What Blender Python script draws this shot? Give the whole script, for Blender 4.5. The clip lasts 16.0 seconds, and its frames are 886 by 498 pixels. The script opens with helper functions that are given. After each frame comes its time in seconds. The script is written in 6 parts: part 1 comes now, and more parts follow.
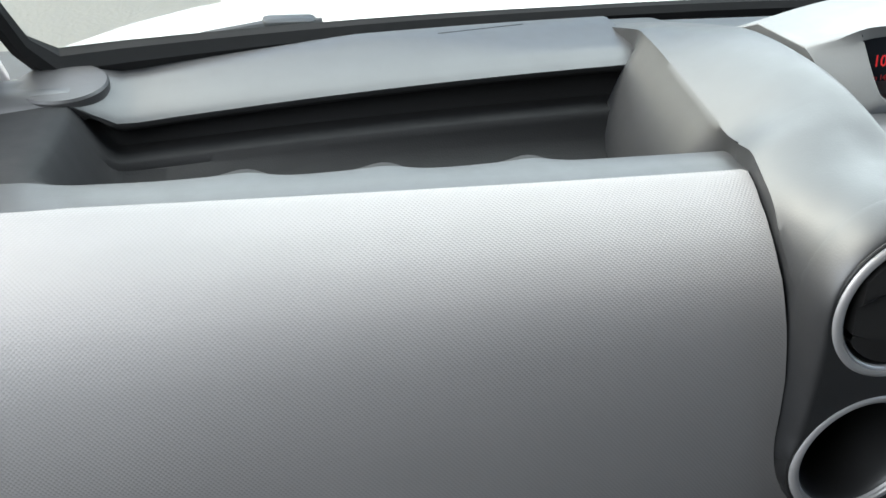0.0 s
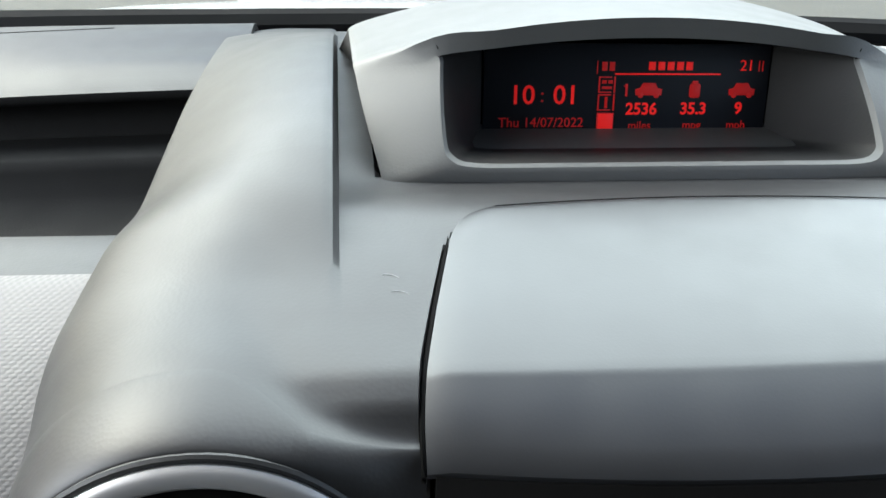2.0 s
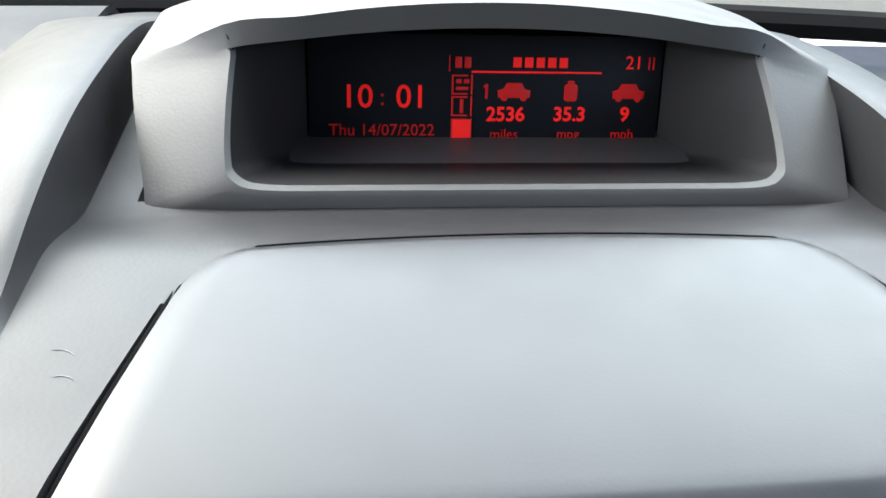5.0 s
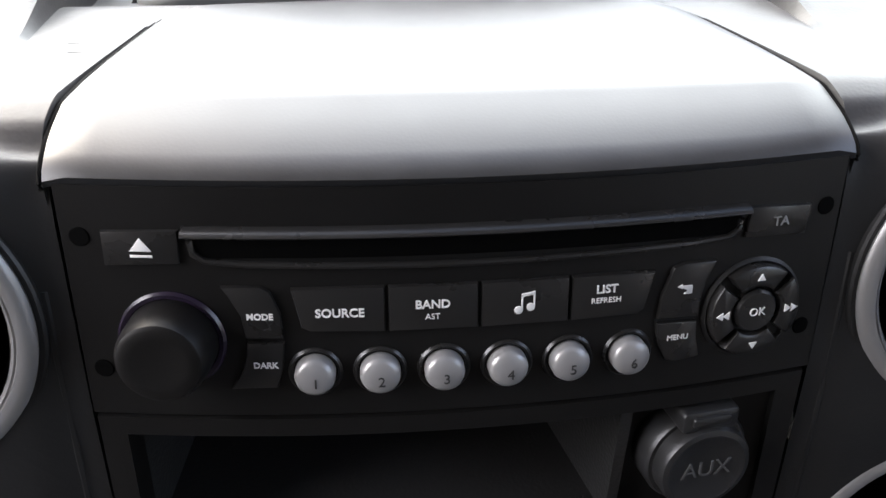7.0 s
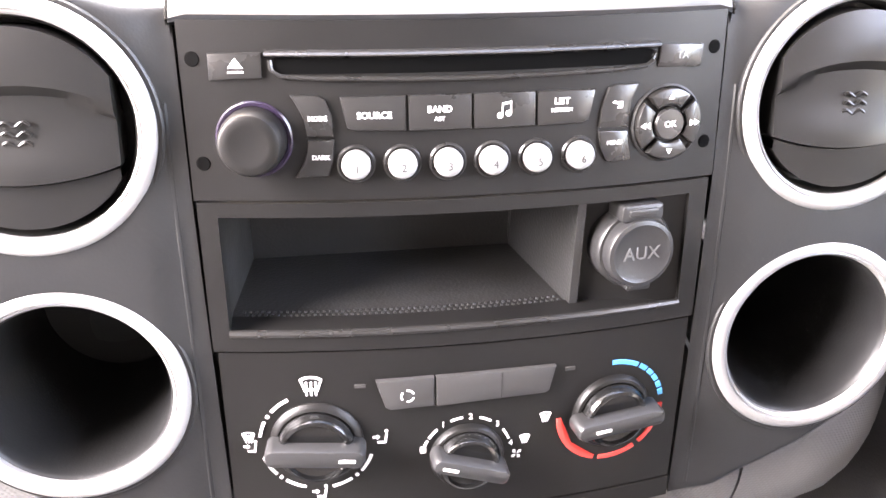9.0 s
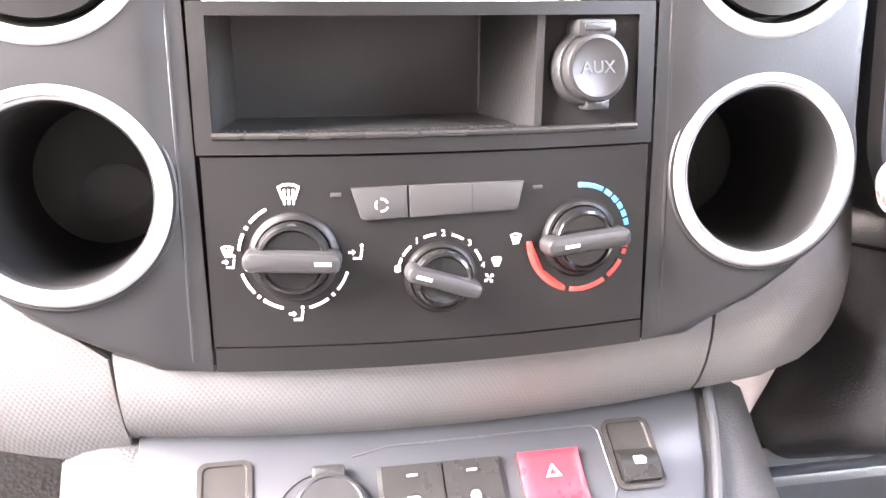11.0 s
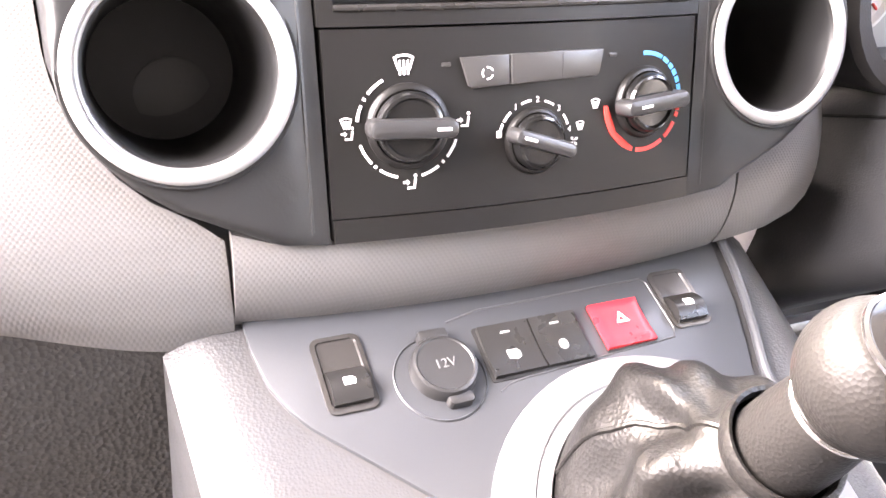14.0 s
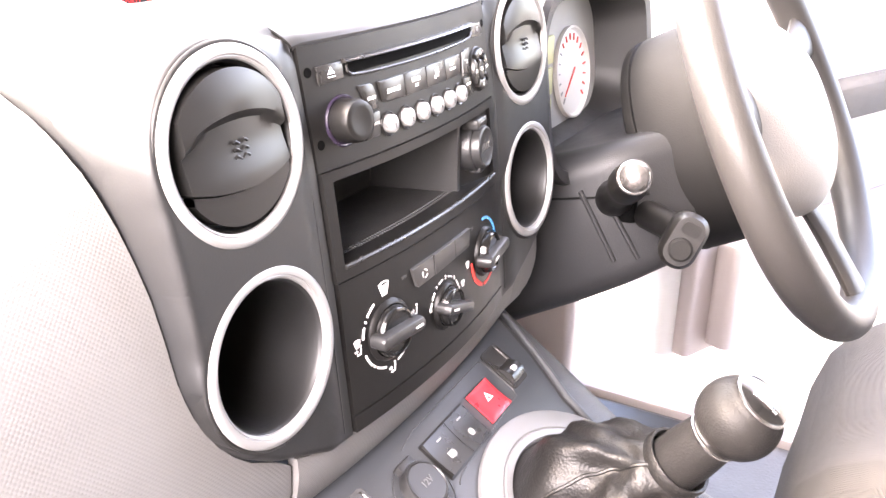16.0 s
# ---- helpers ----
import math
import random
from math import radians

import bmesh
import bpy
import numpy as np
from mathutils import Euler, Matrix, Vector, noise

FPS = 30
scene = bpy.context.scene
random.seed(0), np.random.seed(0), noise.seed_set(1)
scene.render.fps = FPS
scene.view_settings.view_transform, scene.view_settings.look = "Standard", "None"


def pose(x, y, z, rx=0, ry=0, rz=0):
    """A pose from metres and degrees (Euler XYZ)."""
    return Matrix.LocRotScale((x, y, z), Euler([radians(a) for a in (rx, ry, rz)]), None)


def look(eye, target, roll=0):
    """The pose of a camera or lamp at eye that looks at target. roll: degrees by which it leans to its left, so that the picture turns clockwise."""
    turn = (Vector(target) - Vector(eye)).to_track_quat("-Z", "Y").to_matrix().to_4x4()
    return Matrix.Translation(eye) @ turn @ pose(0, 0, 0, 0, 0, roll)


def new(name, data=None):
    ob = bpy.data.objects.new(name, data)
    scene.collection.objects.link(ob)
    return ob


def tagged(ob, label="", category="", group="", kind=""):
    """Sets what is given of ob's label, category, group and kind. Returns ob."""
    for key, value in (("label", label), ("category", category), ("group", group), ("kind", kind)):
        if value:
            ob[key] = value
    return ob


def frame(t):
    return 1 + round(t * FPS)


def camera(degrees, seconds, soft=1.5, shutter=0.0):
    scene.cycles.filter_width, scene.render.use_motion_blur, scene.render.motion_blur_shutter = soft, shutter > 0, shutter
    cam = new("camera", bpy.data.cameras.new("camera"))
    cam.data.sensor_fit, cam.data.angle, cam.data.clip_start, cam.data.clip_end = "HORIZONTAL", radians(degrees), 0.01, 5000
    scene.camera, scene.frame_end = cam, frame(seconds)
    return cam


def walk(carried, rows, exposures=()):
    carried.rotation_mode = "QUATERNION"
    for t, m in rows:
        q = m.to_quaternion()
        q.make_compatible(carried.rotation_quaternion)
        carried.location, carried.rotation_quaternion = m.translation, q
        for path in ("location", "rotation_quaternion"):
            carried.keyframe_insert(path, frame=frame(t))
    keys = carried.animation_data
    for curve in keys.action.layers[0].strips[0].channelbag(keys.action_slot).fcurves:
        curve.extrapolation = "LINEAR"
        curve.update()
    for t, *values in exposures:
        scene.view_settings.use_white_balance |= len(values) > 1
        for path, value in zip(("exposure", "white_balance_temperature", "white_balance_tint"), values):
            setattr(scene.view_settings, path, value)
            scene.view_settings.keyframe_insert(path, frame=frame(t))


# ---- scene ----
cam = camera(56.0, 16.0)
PATH = [
    (0, (-0.4282, -0.2564, 1.2362), (-0.2347, 0.5397, 0.6628), 2.88),
    (0.5, (-0.3138, -0.2467, 1.2249), (-0.1806, 0.5634, 0.6539), 1.36),
    (1, (-0.2429, -0.2069, 1.1943), (-0.1072, 0.6192, 0.6474), 1.49),
    (1.5, (-0.1714, -0.1588, 1.1699), (-0.0368, 0.6766, 0.6369), 1.79),
    (2, (-0.1070, -0.1156, 1.1605), (0.0096, 0.7194, 0.6227), 3.04),
    (2.5, (-0.0713, -0.0652, 1.1557), (0.0356, 0.7579, 0.5979), 3.02),
    (3, (-0.0424, -0.0298, 1.1532), (0.0459, 0.7898, 0.5871), 2.69),
    (5.5, (-0.0447, -0.0908, 1.1381), (0.0893, 0.7428, 0.6022), 3.61),
    (6, (-0.0438, -0.1189, 1.1243), (0.0826, 0.7270, 0.6061), 2.28),
    (6.5, (-0.0346, -0.1360, 1.1173), (0.0825, 0.6876, 0.5623), 2.13),
    (7, (-0.0282, -0.1612, 1.1099), (0.0854, 0.6815, 0.5836), 1.38),
    (7.5, (-0.0421, -0.1952, 1.1061), (0.0880, 0.6638, 0.6108), 1.61),
    (8, (-0.0438, -0.2262, 1.1080), (0.0940, 0.6403, 0.6283), 1.41),
    (8.5, (-0.0474, -0.2459, 1.0964), (0.0968, 0.6277, 0.6317), 1.14),
    (9, (-0.0509, -0.2617, 1.0831), (0.0983, 0.6139, 0.6237), 0.97),
    (9.5, (-0.0491, -0.2772, 1.0555), (0.0982, 0.6033, 0.6049), 0.72),
    (9.7, (-0.0474, -0.2865, 1.0392), (0.1066, 0.6018, 0.6066), 0.66),
    (11.8, (-0.0721, -0.3272, 0.9693), (0.1109, 0.6186, 0.7009), 0.24),
    (12, (-0.0813, -0.3267, 0.9750), (0.1191, 0.6100, 0.6878), 0.62),
    (12.5, (-0.0893, -0.3398, 0.9454), (0.1258, 0.6057, 0.7010), 0.37),
    (13, (-0.1022, -0.3394, 0.9348), (0.1398, 0.5970, 0.6806), 0.3),
    (13.5, (-0.1410, -0.3291, 0.9348), (0.1634, 0.5729, 0.6287), 0.59),
    (14, (-0.1720, -0.3233, 0.9484), (0.2007, 0.5367, 0.5999), 0.19),
    (14.5, (-0.2129, -0.3233, 0.9796), (0.2533, 0.4835, 0.6168), 0.02),
    (15, (-0.2732, -0.3244, 1.0080), (0.3084, 0.4002, 0.6384), -0.56),
    (15.5, (-0.3323, -0.2865, 1.0549), (0.3618, 0.3162, 0.6612), 0.21),
    (16, (-0.3769, -0.2291, 1.0912), (0.4257, 0.2152, 0.6931), 0.03),
]
EXPOSURES = [(0, 2.1, 6450, 8), (1.5, 2.0, 6450, 8), (2.3, 1.8, 6450, 8), (3, 1.8, 6500, 11), (4.4, 1.9, 6500, 12), (5.5, 2.15, 6450, 12), (6.6, 1.8, 6650, 16), (7.0, 2.4, 6850, 18), (7.5, 3.75, 7150, 20), (8, 4.6, 7350, 22), (9, 5.95, 7450, 24), (9.7, 6.35, 7500, 25), (12, 6.7, 7550, 24), (13.2, 6.3, 7600, 24), (14, 6.0, 7650, 25), (15, 5.55, 7700, 25), (16, 5.1, 7650, 26)]
walk(cam, [(t, look(eye, target, roll)) for t, eye, target, roll in PATH], EXPOSURES)

# ---- world and light ----
world = bpy.data.worlds.new("sky")
scene.world = world
world.use_nodes = True
wt = world.node_tree
bg = wt.nodes["Background"]
sky = wt.nodes.new("ShaderNodeTexSky")
sky.sky_type = "NISHITA"
sky.sun_disc = False
sky.sun_elevation = radians(42)
sky.sun_rotation = radians(307)
sky.air_density, sky.dust_density, sky.ozone_density = 1.0, 3.0, 1.0
wt.links.new(sky.outputs[0], bg.inputs[0])
bg.inputs[1].default_value = 0.15
sun = new("sun", bpy.data.lights.new("sun", "SUN"))
sun.data.energy, sun.data.angle, sun.data.color = 0.6, radians(30), (1.0, 0.96, 0.9)
# the sun stands ahead and to the passenger's side, high, behind thin cloud
sun.matrix_basis = look((-1.2, 0.9, 1.35), (0, 0, 0))


def window_light(name, eye, target, w, h, power):
    """The sky's light in a window opening of the cabin."""
    lamp = new(name, bpy.data.lights.new(name, "AREA"))
    lamp.data.shape, lamp.data.size, lamp.data.size_y, lamp.data.energy = "RECTANGLE", w, h, power
    lamp.data.color = (0.93, 0.97, 1.0)
    lamp.matrix_basis = look(eye, target)


window_light("windscreen_light", (0.0, 0.36, 1.35), (0.0, 0.0, 1.03), 1.25, 0.42, 4.5)
window_light("passenger_window_light", (-0.725, -0.10, 1.31), (0.0, 0.08, 0.90), 0.56, 0.50, 2.0)
window_light("driver_window_light", (0.74, -0.25, 1.34), (0.0, -0.10, 0.82), 1.0, 0.45, 0.32)


# ---- materials ----
def material(name, color, rough=0.5, metal=0.0, grain=0.0, grain_size=0.001, wear=0.1, spec=0.5, kind="noise", coat=0.0):
    """A surface with two scales of variation: broad wear in colour and gloss, and a fine grain as relief."""
    m = bpy.data.materials.new(name)
    m.use_nodes = True
    nt = m.node_tree
    b = nt.nodes["Principled BSDF"]
    b.inputs["Metallic"].default_value = metal
    b.inputs["Specular IOR Level"].default_value = spec
    b.inputs["Coat Weight"].default_value = coat
    tc = nt.nodes.new("ShaderNodeTexCoord")
    n = nt.nodes.new("ShaderNodeTexNoise")
    n.inputs["Scale"].default_value, n.inputs["Detail"].default_value = 14.0, 6.0
    nt.links.new(tc.outputs["Object"], n.inputs["Vector"])
    mix = nt.nodes.new("ShaderNodeMix")
    mix.data_type = "RGBA"
    mix.inputs[6].default_value = (*[c * (1 - wear) for c in color], 1)
    mix.inputs[7].default_value = (*[min(1, c * (1 + wear)) for c in color], 1)
    nt.links.new(n.outputs["Fac"], mix.inputs[0])
    nt.links.new(mix.outputs[2], b.inputs["Base Color"])
    n2 = nt.nodes.new("ShaderNodeTexNoise")
    n2.inputs["Scale"].default_value, n2.inputs["Detail"].default_value = 60.0, 4.0
    nt.links.new(tc.outputs["Object"], n2.inputs["Vector"])
    mr = nt.nodes.new("ShaderNodeMapRange")
    mr.inputs[3].default_value, mr.inputs[4].default_value = max(0.02, rough - 0.08), min(1, rough + 0.08)
    nt.links.new(n2.outputs["Fac"], mr.inputs[0])
    nt.links.new(mr.outputs[0], b.inputs["Roughness"])
    if grain:
        bump = nt.nodes.new("ShaderNodeBump")
        bump.inputs["Strength"].default_value = grain
        bump.inputs["Distance"].default_value = grain_size * 0.35
        if kind == "weave":
            # rows of small raised diamonds pressed into the plastic
            sep = nt.nodes.new("ShaderNodeSeparateXYZ")
            nt.links.new(tc.outputs["Object"], sep.inputs[0])
            waves = []
            up = nt.nodes.new("ShaderNodeMath")
            up.operation = "MULTIPLY_ADD"
            up.inputs[1].default_value = 0.8
            nt.links.new(sep.outputs["Y"], up.inputs[0])
            nt.links.new(sep.outputs["Z"], up.inputs[2])
            for source, wave in ((sep.outputs["X"], grain_size), (up.outputs[0], grain_size * 1.3)):
                sc = nt.nodes.new("ShaderNodeMath")
                sc.operation = "MULTIPLY"
                sc.inputs[1].default_value = 2 * math.pi / wave
                nt.links.new(source, sc.inputs[0])
                si = nt.nodes.new("ShaderNodeMath")
                si.operation = "SINE"
                nt.links.new(sc.outputs[0], si.inputs[0])
                waves.append(si)
            mul = nt.nodes.new("ShaderNodeMath")
            mul.operation = "MULTIPLY"
            nt.links.new(waves[0].outputs[0], mul.inputs[0])
            nt.links.new(waves[1].outputs[0], mul.inputs[1])
            sq = nt.nodes.new("ShaderNodeMath")
            sq.operation = "MULTIPLY"
            nt.links.new(waves[1].outputs[0], sq.inputs[0])
            nt.links.new(waves[1].outputs[0], sq.inputs[1])
            rowsum = nt.nodes.new("ShaderNodeMath")
            rowsum.operation = "MULTIPLY_ADD"
            rowsum.inputs[1].default_value = 0.8
            nt.links.new(sq.outputs[0], rowsum.inputs[0])
            nt.links.new(mul.outputs[0], rowsum.inputs[2])
            nt.links.new(rowsum.outputs[0], bump.inputs["Height"])
        elif kind == "cells":
            v = nt.nodes.new("ShaderNodeTexVoronoi")
            v.inputs["Scale"].default_value = 1.0 / grain_size
            nt.links.new(tc.outputs["Object"], v.inputs["Vector"])
            nt.links.new(v.outputs["Distance"], bump.inputs["Height"])
        else:
            g = nt.nodes.new("ShaderNodeTexNoise")
            g.inputs["Scale"].default_value, g.inputs["Detail"].default_value = 1.0 / grain_size, 2.0
            nt.links.new(tc.outputs["Object"], g.inputs["Vector"])
            nt.links.new(g.outputs["Fac"], bump.inputs["Height"])
        nt.links.new(bump.outputs[0], b.inputs["Normal"])
    return m


def glowing(name, color, strength):
    m = material(name, color, 0.5)
    b = m.node_tree.nodes["Principled BSDF"]
    b.inputs["Emission Color"].default_value = (*color, 1)
    b.inputs["Emission Strength"].default_value = strength
    return m


DASH = material("charcoal_soft_dash_plastic", (0.0115, 0.0118, 0.0122), 0.45, spec=0.46, grain=0.06, grain_size=0.0011, kind="cells", wear=0.08)
LIDM = material("smooth_charcoal_lid_plastic", (0.0115, 0.0123, 0.0135), 0.37, spec=0.6, grain=0.03, grain_size=0.0008, kind="cells", wear=0.08)
TOWER = material("dark_charcoal_grained_plastic", (0.021, 0.0205, 0.0205), 0.44, spec=0.30, grain=0.22, grain_size=0.0009, kind="cells", wear=0.12)
GLOVE = material("grey_woven_grain_plastic", (0.128, 0.1245, 0.121), 0.62, spec=0.26, grain=0.16, grain_size=0.0022, kind="weave", wear=0.05)
BLACK = material("matt_black_plastic", (0.0072, 0.0069, 0.0066), 0.40, spec=0.26, grain=0.15, grain_size=0.0005, wear=0.15)
GLOSSB = material("satin_black_button_plastic", (0.016, 0.0155, 0.015), 0.28, wear=0.1)
# lighter than the dash: the sky's sheen on the hood is in this colour
HOODM = material("sky_lightened_hood_plastic", (0.066, 0.067, 0.0655), 0.52, spec=0.5, grain=0.08, grain_size=0.0010, kind="cells", wear=0.16)
KEYG = material("dark_grey_key_plastic", (0.031, 0.0304, 0.0298), 0.34, grain=0.08, grain_size=0.0006, wear=0.08)
CUBBY = material("dark_box_plastic", (0.024, 0.0236, 0.0232), 0.38, spec=0.42, grain=0.2, grain_size=0.0012, kind="cells", wear=0.15)
# darker than the dash plastic: the tray's shade is in this colour
TRAYM = material("shade_darkened_matt_plastic", (0.0055, 0.0055, 0.0055), 0.75, spec=0.18, grain=0.2, grain_size=0.0012, kind="cells", wear=0.2)
VENTM = material("satin_black_shutter_plastic", (0.012, 0.0117, 0.0114), 0.32, spec=0.3, wear=0.1)
LINING = material("matt_black_hood_lining", (0.013, 0.0128, 0.0125), 0.55, spec=0.25, grain=0.1, grain_size=0.001, kind="cells", wear=0.2)
HOLE = material("deep_black_opening", (0.0012, 0.0012, 0.0012), 0.8, spec=0.05, wear=0.1)
DIALM = material("glossy_black_dial_plastic", (0.007, 0.007, 0.007), 0.14, wear=0.1)
CAVITY = material("black_cavity_plastic", (0.009, 0.009, 0.009), 0.5, grain=0.2, grain_size=0.001, wear=0.2)
SILVER = material("satin_silver_paint", (0.28, 0.276, 0.273), 0.40, metal=0.40, wear=0.05)
BUTTON = material("pearl_silver_button", (0.31, 0.306, 0.303), 0.33, metal=0.3, wear=0.05)
WHITE = material("white_print", (0.80, 0.79, 0.77), 0.55, wear=0.05)
GREYP = material("worn_grey_print", (0.25, 0.25, 0.25), 0.5)
BLUE = material("blue_print", (0.05, 0.30, 0.62), 0.5)
REDP = material("red_print", (0.62, 0.05, 0.04), 0.5)
REDB = material("red_translucent_button", (0.55, 0.025, 0.035), 0.30, wear=0.08)
CONSOLE = material("mid_grey_grained_plastic", (0.044, 0.044, 0.045), 0.40, grain=0.35, grain_size=0.0014, kind="cells", wear=0.1)
PANELM = material("smooth_blue_grey_plastic", (0.036, 0.0385, 0.042), 0.34, grain=0.1, grain_size=0.0008, wear=0.08)
LOWER = material("black_leather_grain_plastic", (0.011, 0.0105, 0.010), 0.40, grain=0.8, grain_size=0.0024, kind="cells", wear=0.2)
LEATHER = material("soft_black_leather", (0.0095, 0.0092, 0.009), 0.42, spec=0.24, grain=0.4, grain_size=0.0016, kind="cells", wear=0.2)
KNOBM = material("grained_grey_knob_leather", (0.0105, 0.0102, 0.010), 0.46, spec=0.11, grain=0.35, grain_size=0.0013, kind="cells", wear=0.15)
CHROME = material("satin_chrome", (0.75, 0.74, 0.72), 0.16, metal=1.0, wear=0.03)
RUBBER = material("grey_rubber", (0.020, 0.020, 0.0203), 0.36, grain=0.2, grain_size=0.0006, wear=0.1)
SMOKE = material("smoky_recess_plastic", (0.026, 0.0245, 0.023), 0.22, wear=0.25)
SCREEN = material("dark_display_glass", (0.008, 0.010, 0.014), 0.45, wear=0.1, spec=0.2)
GLOWRED = glowing("glowing_red_segments", (0.9, 0.012, 0.01), 0.068)
DIMRED = glowing("dim_red_segments", (0.55, 0.008, 0.008), 0.034)
WHEELM = material("grey_black_rim_polyurethane", (0.022, 0.0213, 0.021), 0.44, spec=0.36, grain=0.25, grain_size=0.0012, kind="cells", wear=0.1)
COLUMN = material("dark_column_plastic", (0.019, 0.0194, 0.0205), 0.47, spec=0.34, grain=0.25, grain_size=0.0012, kind="cells", wear=0.12)
DOORM = material("warm_grey_door_trim", (0.42, 0.37, 0.35), 0.55, grain=0.3, grain_size=0.002, wear=0.06)
FABRIC = material("dark_grey_seat_cloth", (0.06, 0.0575, 0.055), 0.85, grain=0.9, grain_size=0.0012, kind="weave", wear=0.12)
BODYW = material("white_body_paint", (0.78, 0.78, 0.77), 0.25, coat=0.5, wear=0.03)
# kept dark so that the unseen roof bounces little light onto the stack
LINER = material("darkened_headlining", (0.07, 0.068, 0.066), 0.85, grain=0.5, grain_size=0.002, wear=0.05)
CARPET = material("grey_rubber_floor", (0.12, 0.115, 0.11), 0.7, grain=0.8, grain_size=0.004, wear=0.2)
CONCRETE = material("pale_dusty_concrete", (0.21, 0.20, 0.165), 0.85, grain=0.6, grain_size=0.02, wear=0.12)
PAINTL = material("worn_white_line_paint", (0.78, 0.77, 0.74), 0.7, grain=0.4, grain_size=0.01, wear=0.08)
SEAL = material("black_rubber_seal", (0.006, 0.006, 0.006), 0.85, wear=0.1, spec=0.1)
glass = bpy.data.materials.new("clear_windscreen_glass")
glass.use_nodes = True
gt = glass.node_tree
gt.nodes.remove(gt.nodes["Principled BSDF"])
tr, gl, mx = (gt.nodes.new(k) for k in ("ShaderNodeBsdfTransparent", "ShaderNodeBsdfGlossy", "ShaderNodeMixShader"))
tr.inputs[0].default_value = (0.90, 0.93, 0.91, 1)
gl.inputs["Roughness"].default_value = 0.0
mx.inputs[0].default_value = 0.04
for a, b_ in ((tr.outputs[0], mx.inputs[1]), (gl.outputs[0], mx.inputs[2]), (mx.outputs[0], gt.nodes["Material Output"].inputs[0])):
    gt.links.new(a, b_)


# ---- mesh tools ----
class Mesh:
    """Collects vertices and faces of one part."""

    def __init__(self):
        self.v, self.f = [], []

    def add(self, verts, faces, m=None):
        k = len(self.v)
        self.v += [tuple(m @ Vector(p)) if m else tuple(p) for p in verts]
        self.f += [tuple(k + i for i in f) for f in faces]
        return self

    def grid(self, rows, m=None, closed=False):
        """A net of quads through rows of points; closed: each row is a ring."""
        n = len(rows[0])
        faces = []
        for a in range(len(rows) - 1):
            for b in range(n if closed else n - 1):
                c = (b + 1) % n
                faces.append((a * n + b, a * n + c, (a + 1) * n + c, (a + 1) * n + b))
        return self.add([p for r in rows for p in r], faces, m)

    def cap(self, ring, m=None):
        return self.add(ring, [tuple(range(len(ring)))], m)

    def sheet(self, fn, nu, nv, thick, back=(0, 1, 0)):
        """A skin with thickness: fn(u, v) for u, v in 0..1, closed at the back along the given way."""
        front = [[Vector(fn(i / nu, j / nv)) for i in range(nu + 1)] for j in range(nv + 1)]
        w = Vector(back) * thick
        rear = [[p + w for p in r] for r in front]
        self.grid(front)
        self.grid([r[::-1] for r in rear])
        for a, b in ((front[0], rear[0]), (front[-1], rear[-1]), ([r[0] for r in front], [r[0] for r in rear]), ([r[-1] for r in front], [r[-1] for r in rear])):
            self.grid([a, b])
        return self

    def revolve(self, profile, m=None, n=48):
        """Turns (radius, height) pairs about the z axis."""
        rows = [[(r * math.cos(2 * math.pi * k / n), r * math.sin(2 * math.pi * k / n), h) for k in range(n)] for r, h in profile]
        self.grid(rows, m, True)
        if profile[0][0] > 1e-6:
            pass
        return self

    def prism(self, outline, depth, bevel=0.0004, m=None, base=0.0, crown=0.0):
        """An outline in x, y raised along z, with a rounded upper edge. crown lifts the middle."""
        o = [Vector((x, y, 0)) for x, y in outline]
        area = sum(a.x * b.y - b.x * a.y for a, b in zip(o, o[1:] + o[:1]))
        if area < 0:
            o.reverse()
        n = len(o)

        def inset(d):
            out = []
            for k in range(n):
                e1, e2 = (o[k] - o[k - 1]).normalized(), (o[(k + 1) % n] - o[k]).normalized()
                n1, n2 = Vector((-e1.y, e1.x, 0)), Vector((-e2.y, e2.x, 0))
                w = n1 + n2
                w = w / max(0.3, w.dot(n1))
                out.append(o[k] + w * d)
            return out

        rings = [(0, base), (0, depth - bevel), (bevel * 0.3, depth - bevel * 0.3), (bevel, depth)]
        rows = [[(p.x, p.y, h) for p in inset(d)] for d, h in rings]
        self.grid(rows, m, True)
        c = sum(o, Vector()) / n
        k = [(p[0], p[1], p[2]) for p in rows[-1]]
        self.add(k + [(c.x, c.y, depth + crown)], [(i, (i + 1) % n, n) for i in range(n)], m)
        self.cap([(p.x, p.y, base) for p in o][::-1], m)
        return self

    def tube(self, path, radius, n=12, caps=True):
        """A round bar along points; radius a number or a list."""
        pts = [Vector(p) for p in path]
        rad = radius if isinstance(radius, (list, tuple)) else [radius] * len(pts)
        rows = []
        up = Vector((0.13, 0.2, 0.97))
        for k, p in enumerate(pts):
            d = (pts[min(k + 1, len(pts) - 1)] - pts[max(k - 1, 0)]).normalized()
            a = d.cross(up)
            if a.length < 0.05:
                a = d.cross(Vector((1, 0, 0)))
            a.normalize()
            b = d.cross(a)
            rows.append([p + (a * math.cos(t) + b * math.sin(t)) * rad[k] for t in (2 * math.pi * i / n for i in range(n))])
        self.grid(rows, None, True)
        if caps:
            self.cap(rows[0])
            self.cap(rows[-1][::-1])
        return self

    def box(self, x0, x1, y0, y1, z0, z1, bevel=0.002, m=None):
        """A block with rounded long edges."""
        cx, cy = (x0 + x1) / 2, (y0 + y1) / 2
        o = rounded((x1 - x0), (y1 - y0), min(bevel * 2, (x1 - x0) / 3, (y1 - y0) / 3))
        return self.prism(o, z1 - z0, min(bevel, (z1 - z0) / 3), (m or Matrix()) @ Matrix.Translation((cx, cy, z0)))

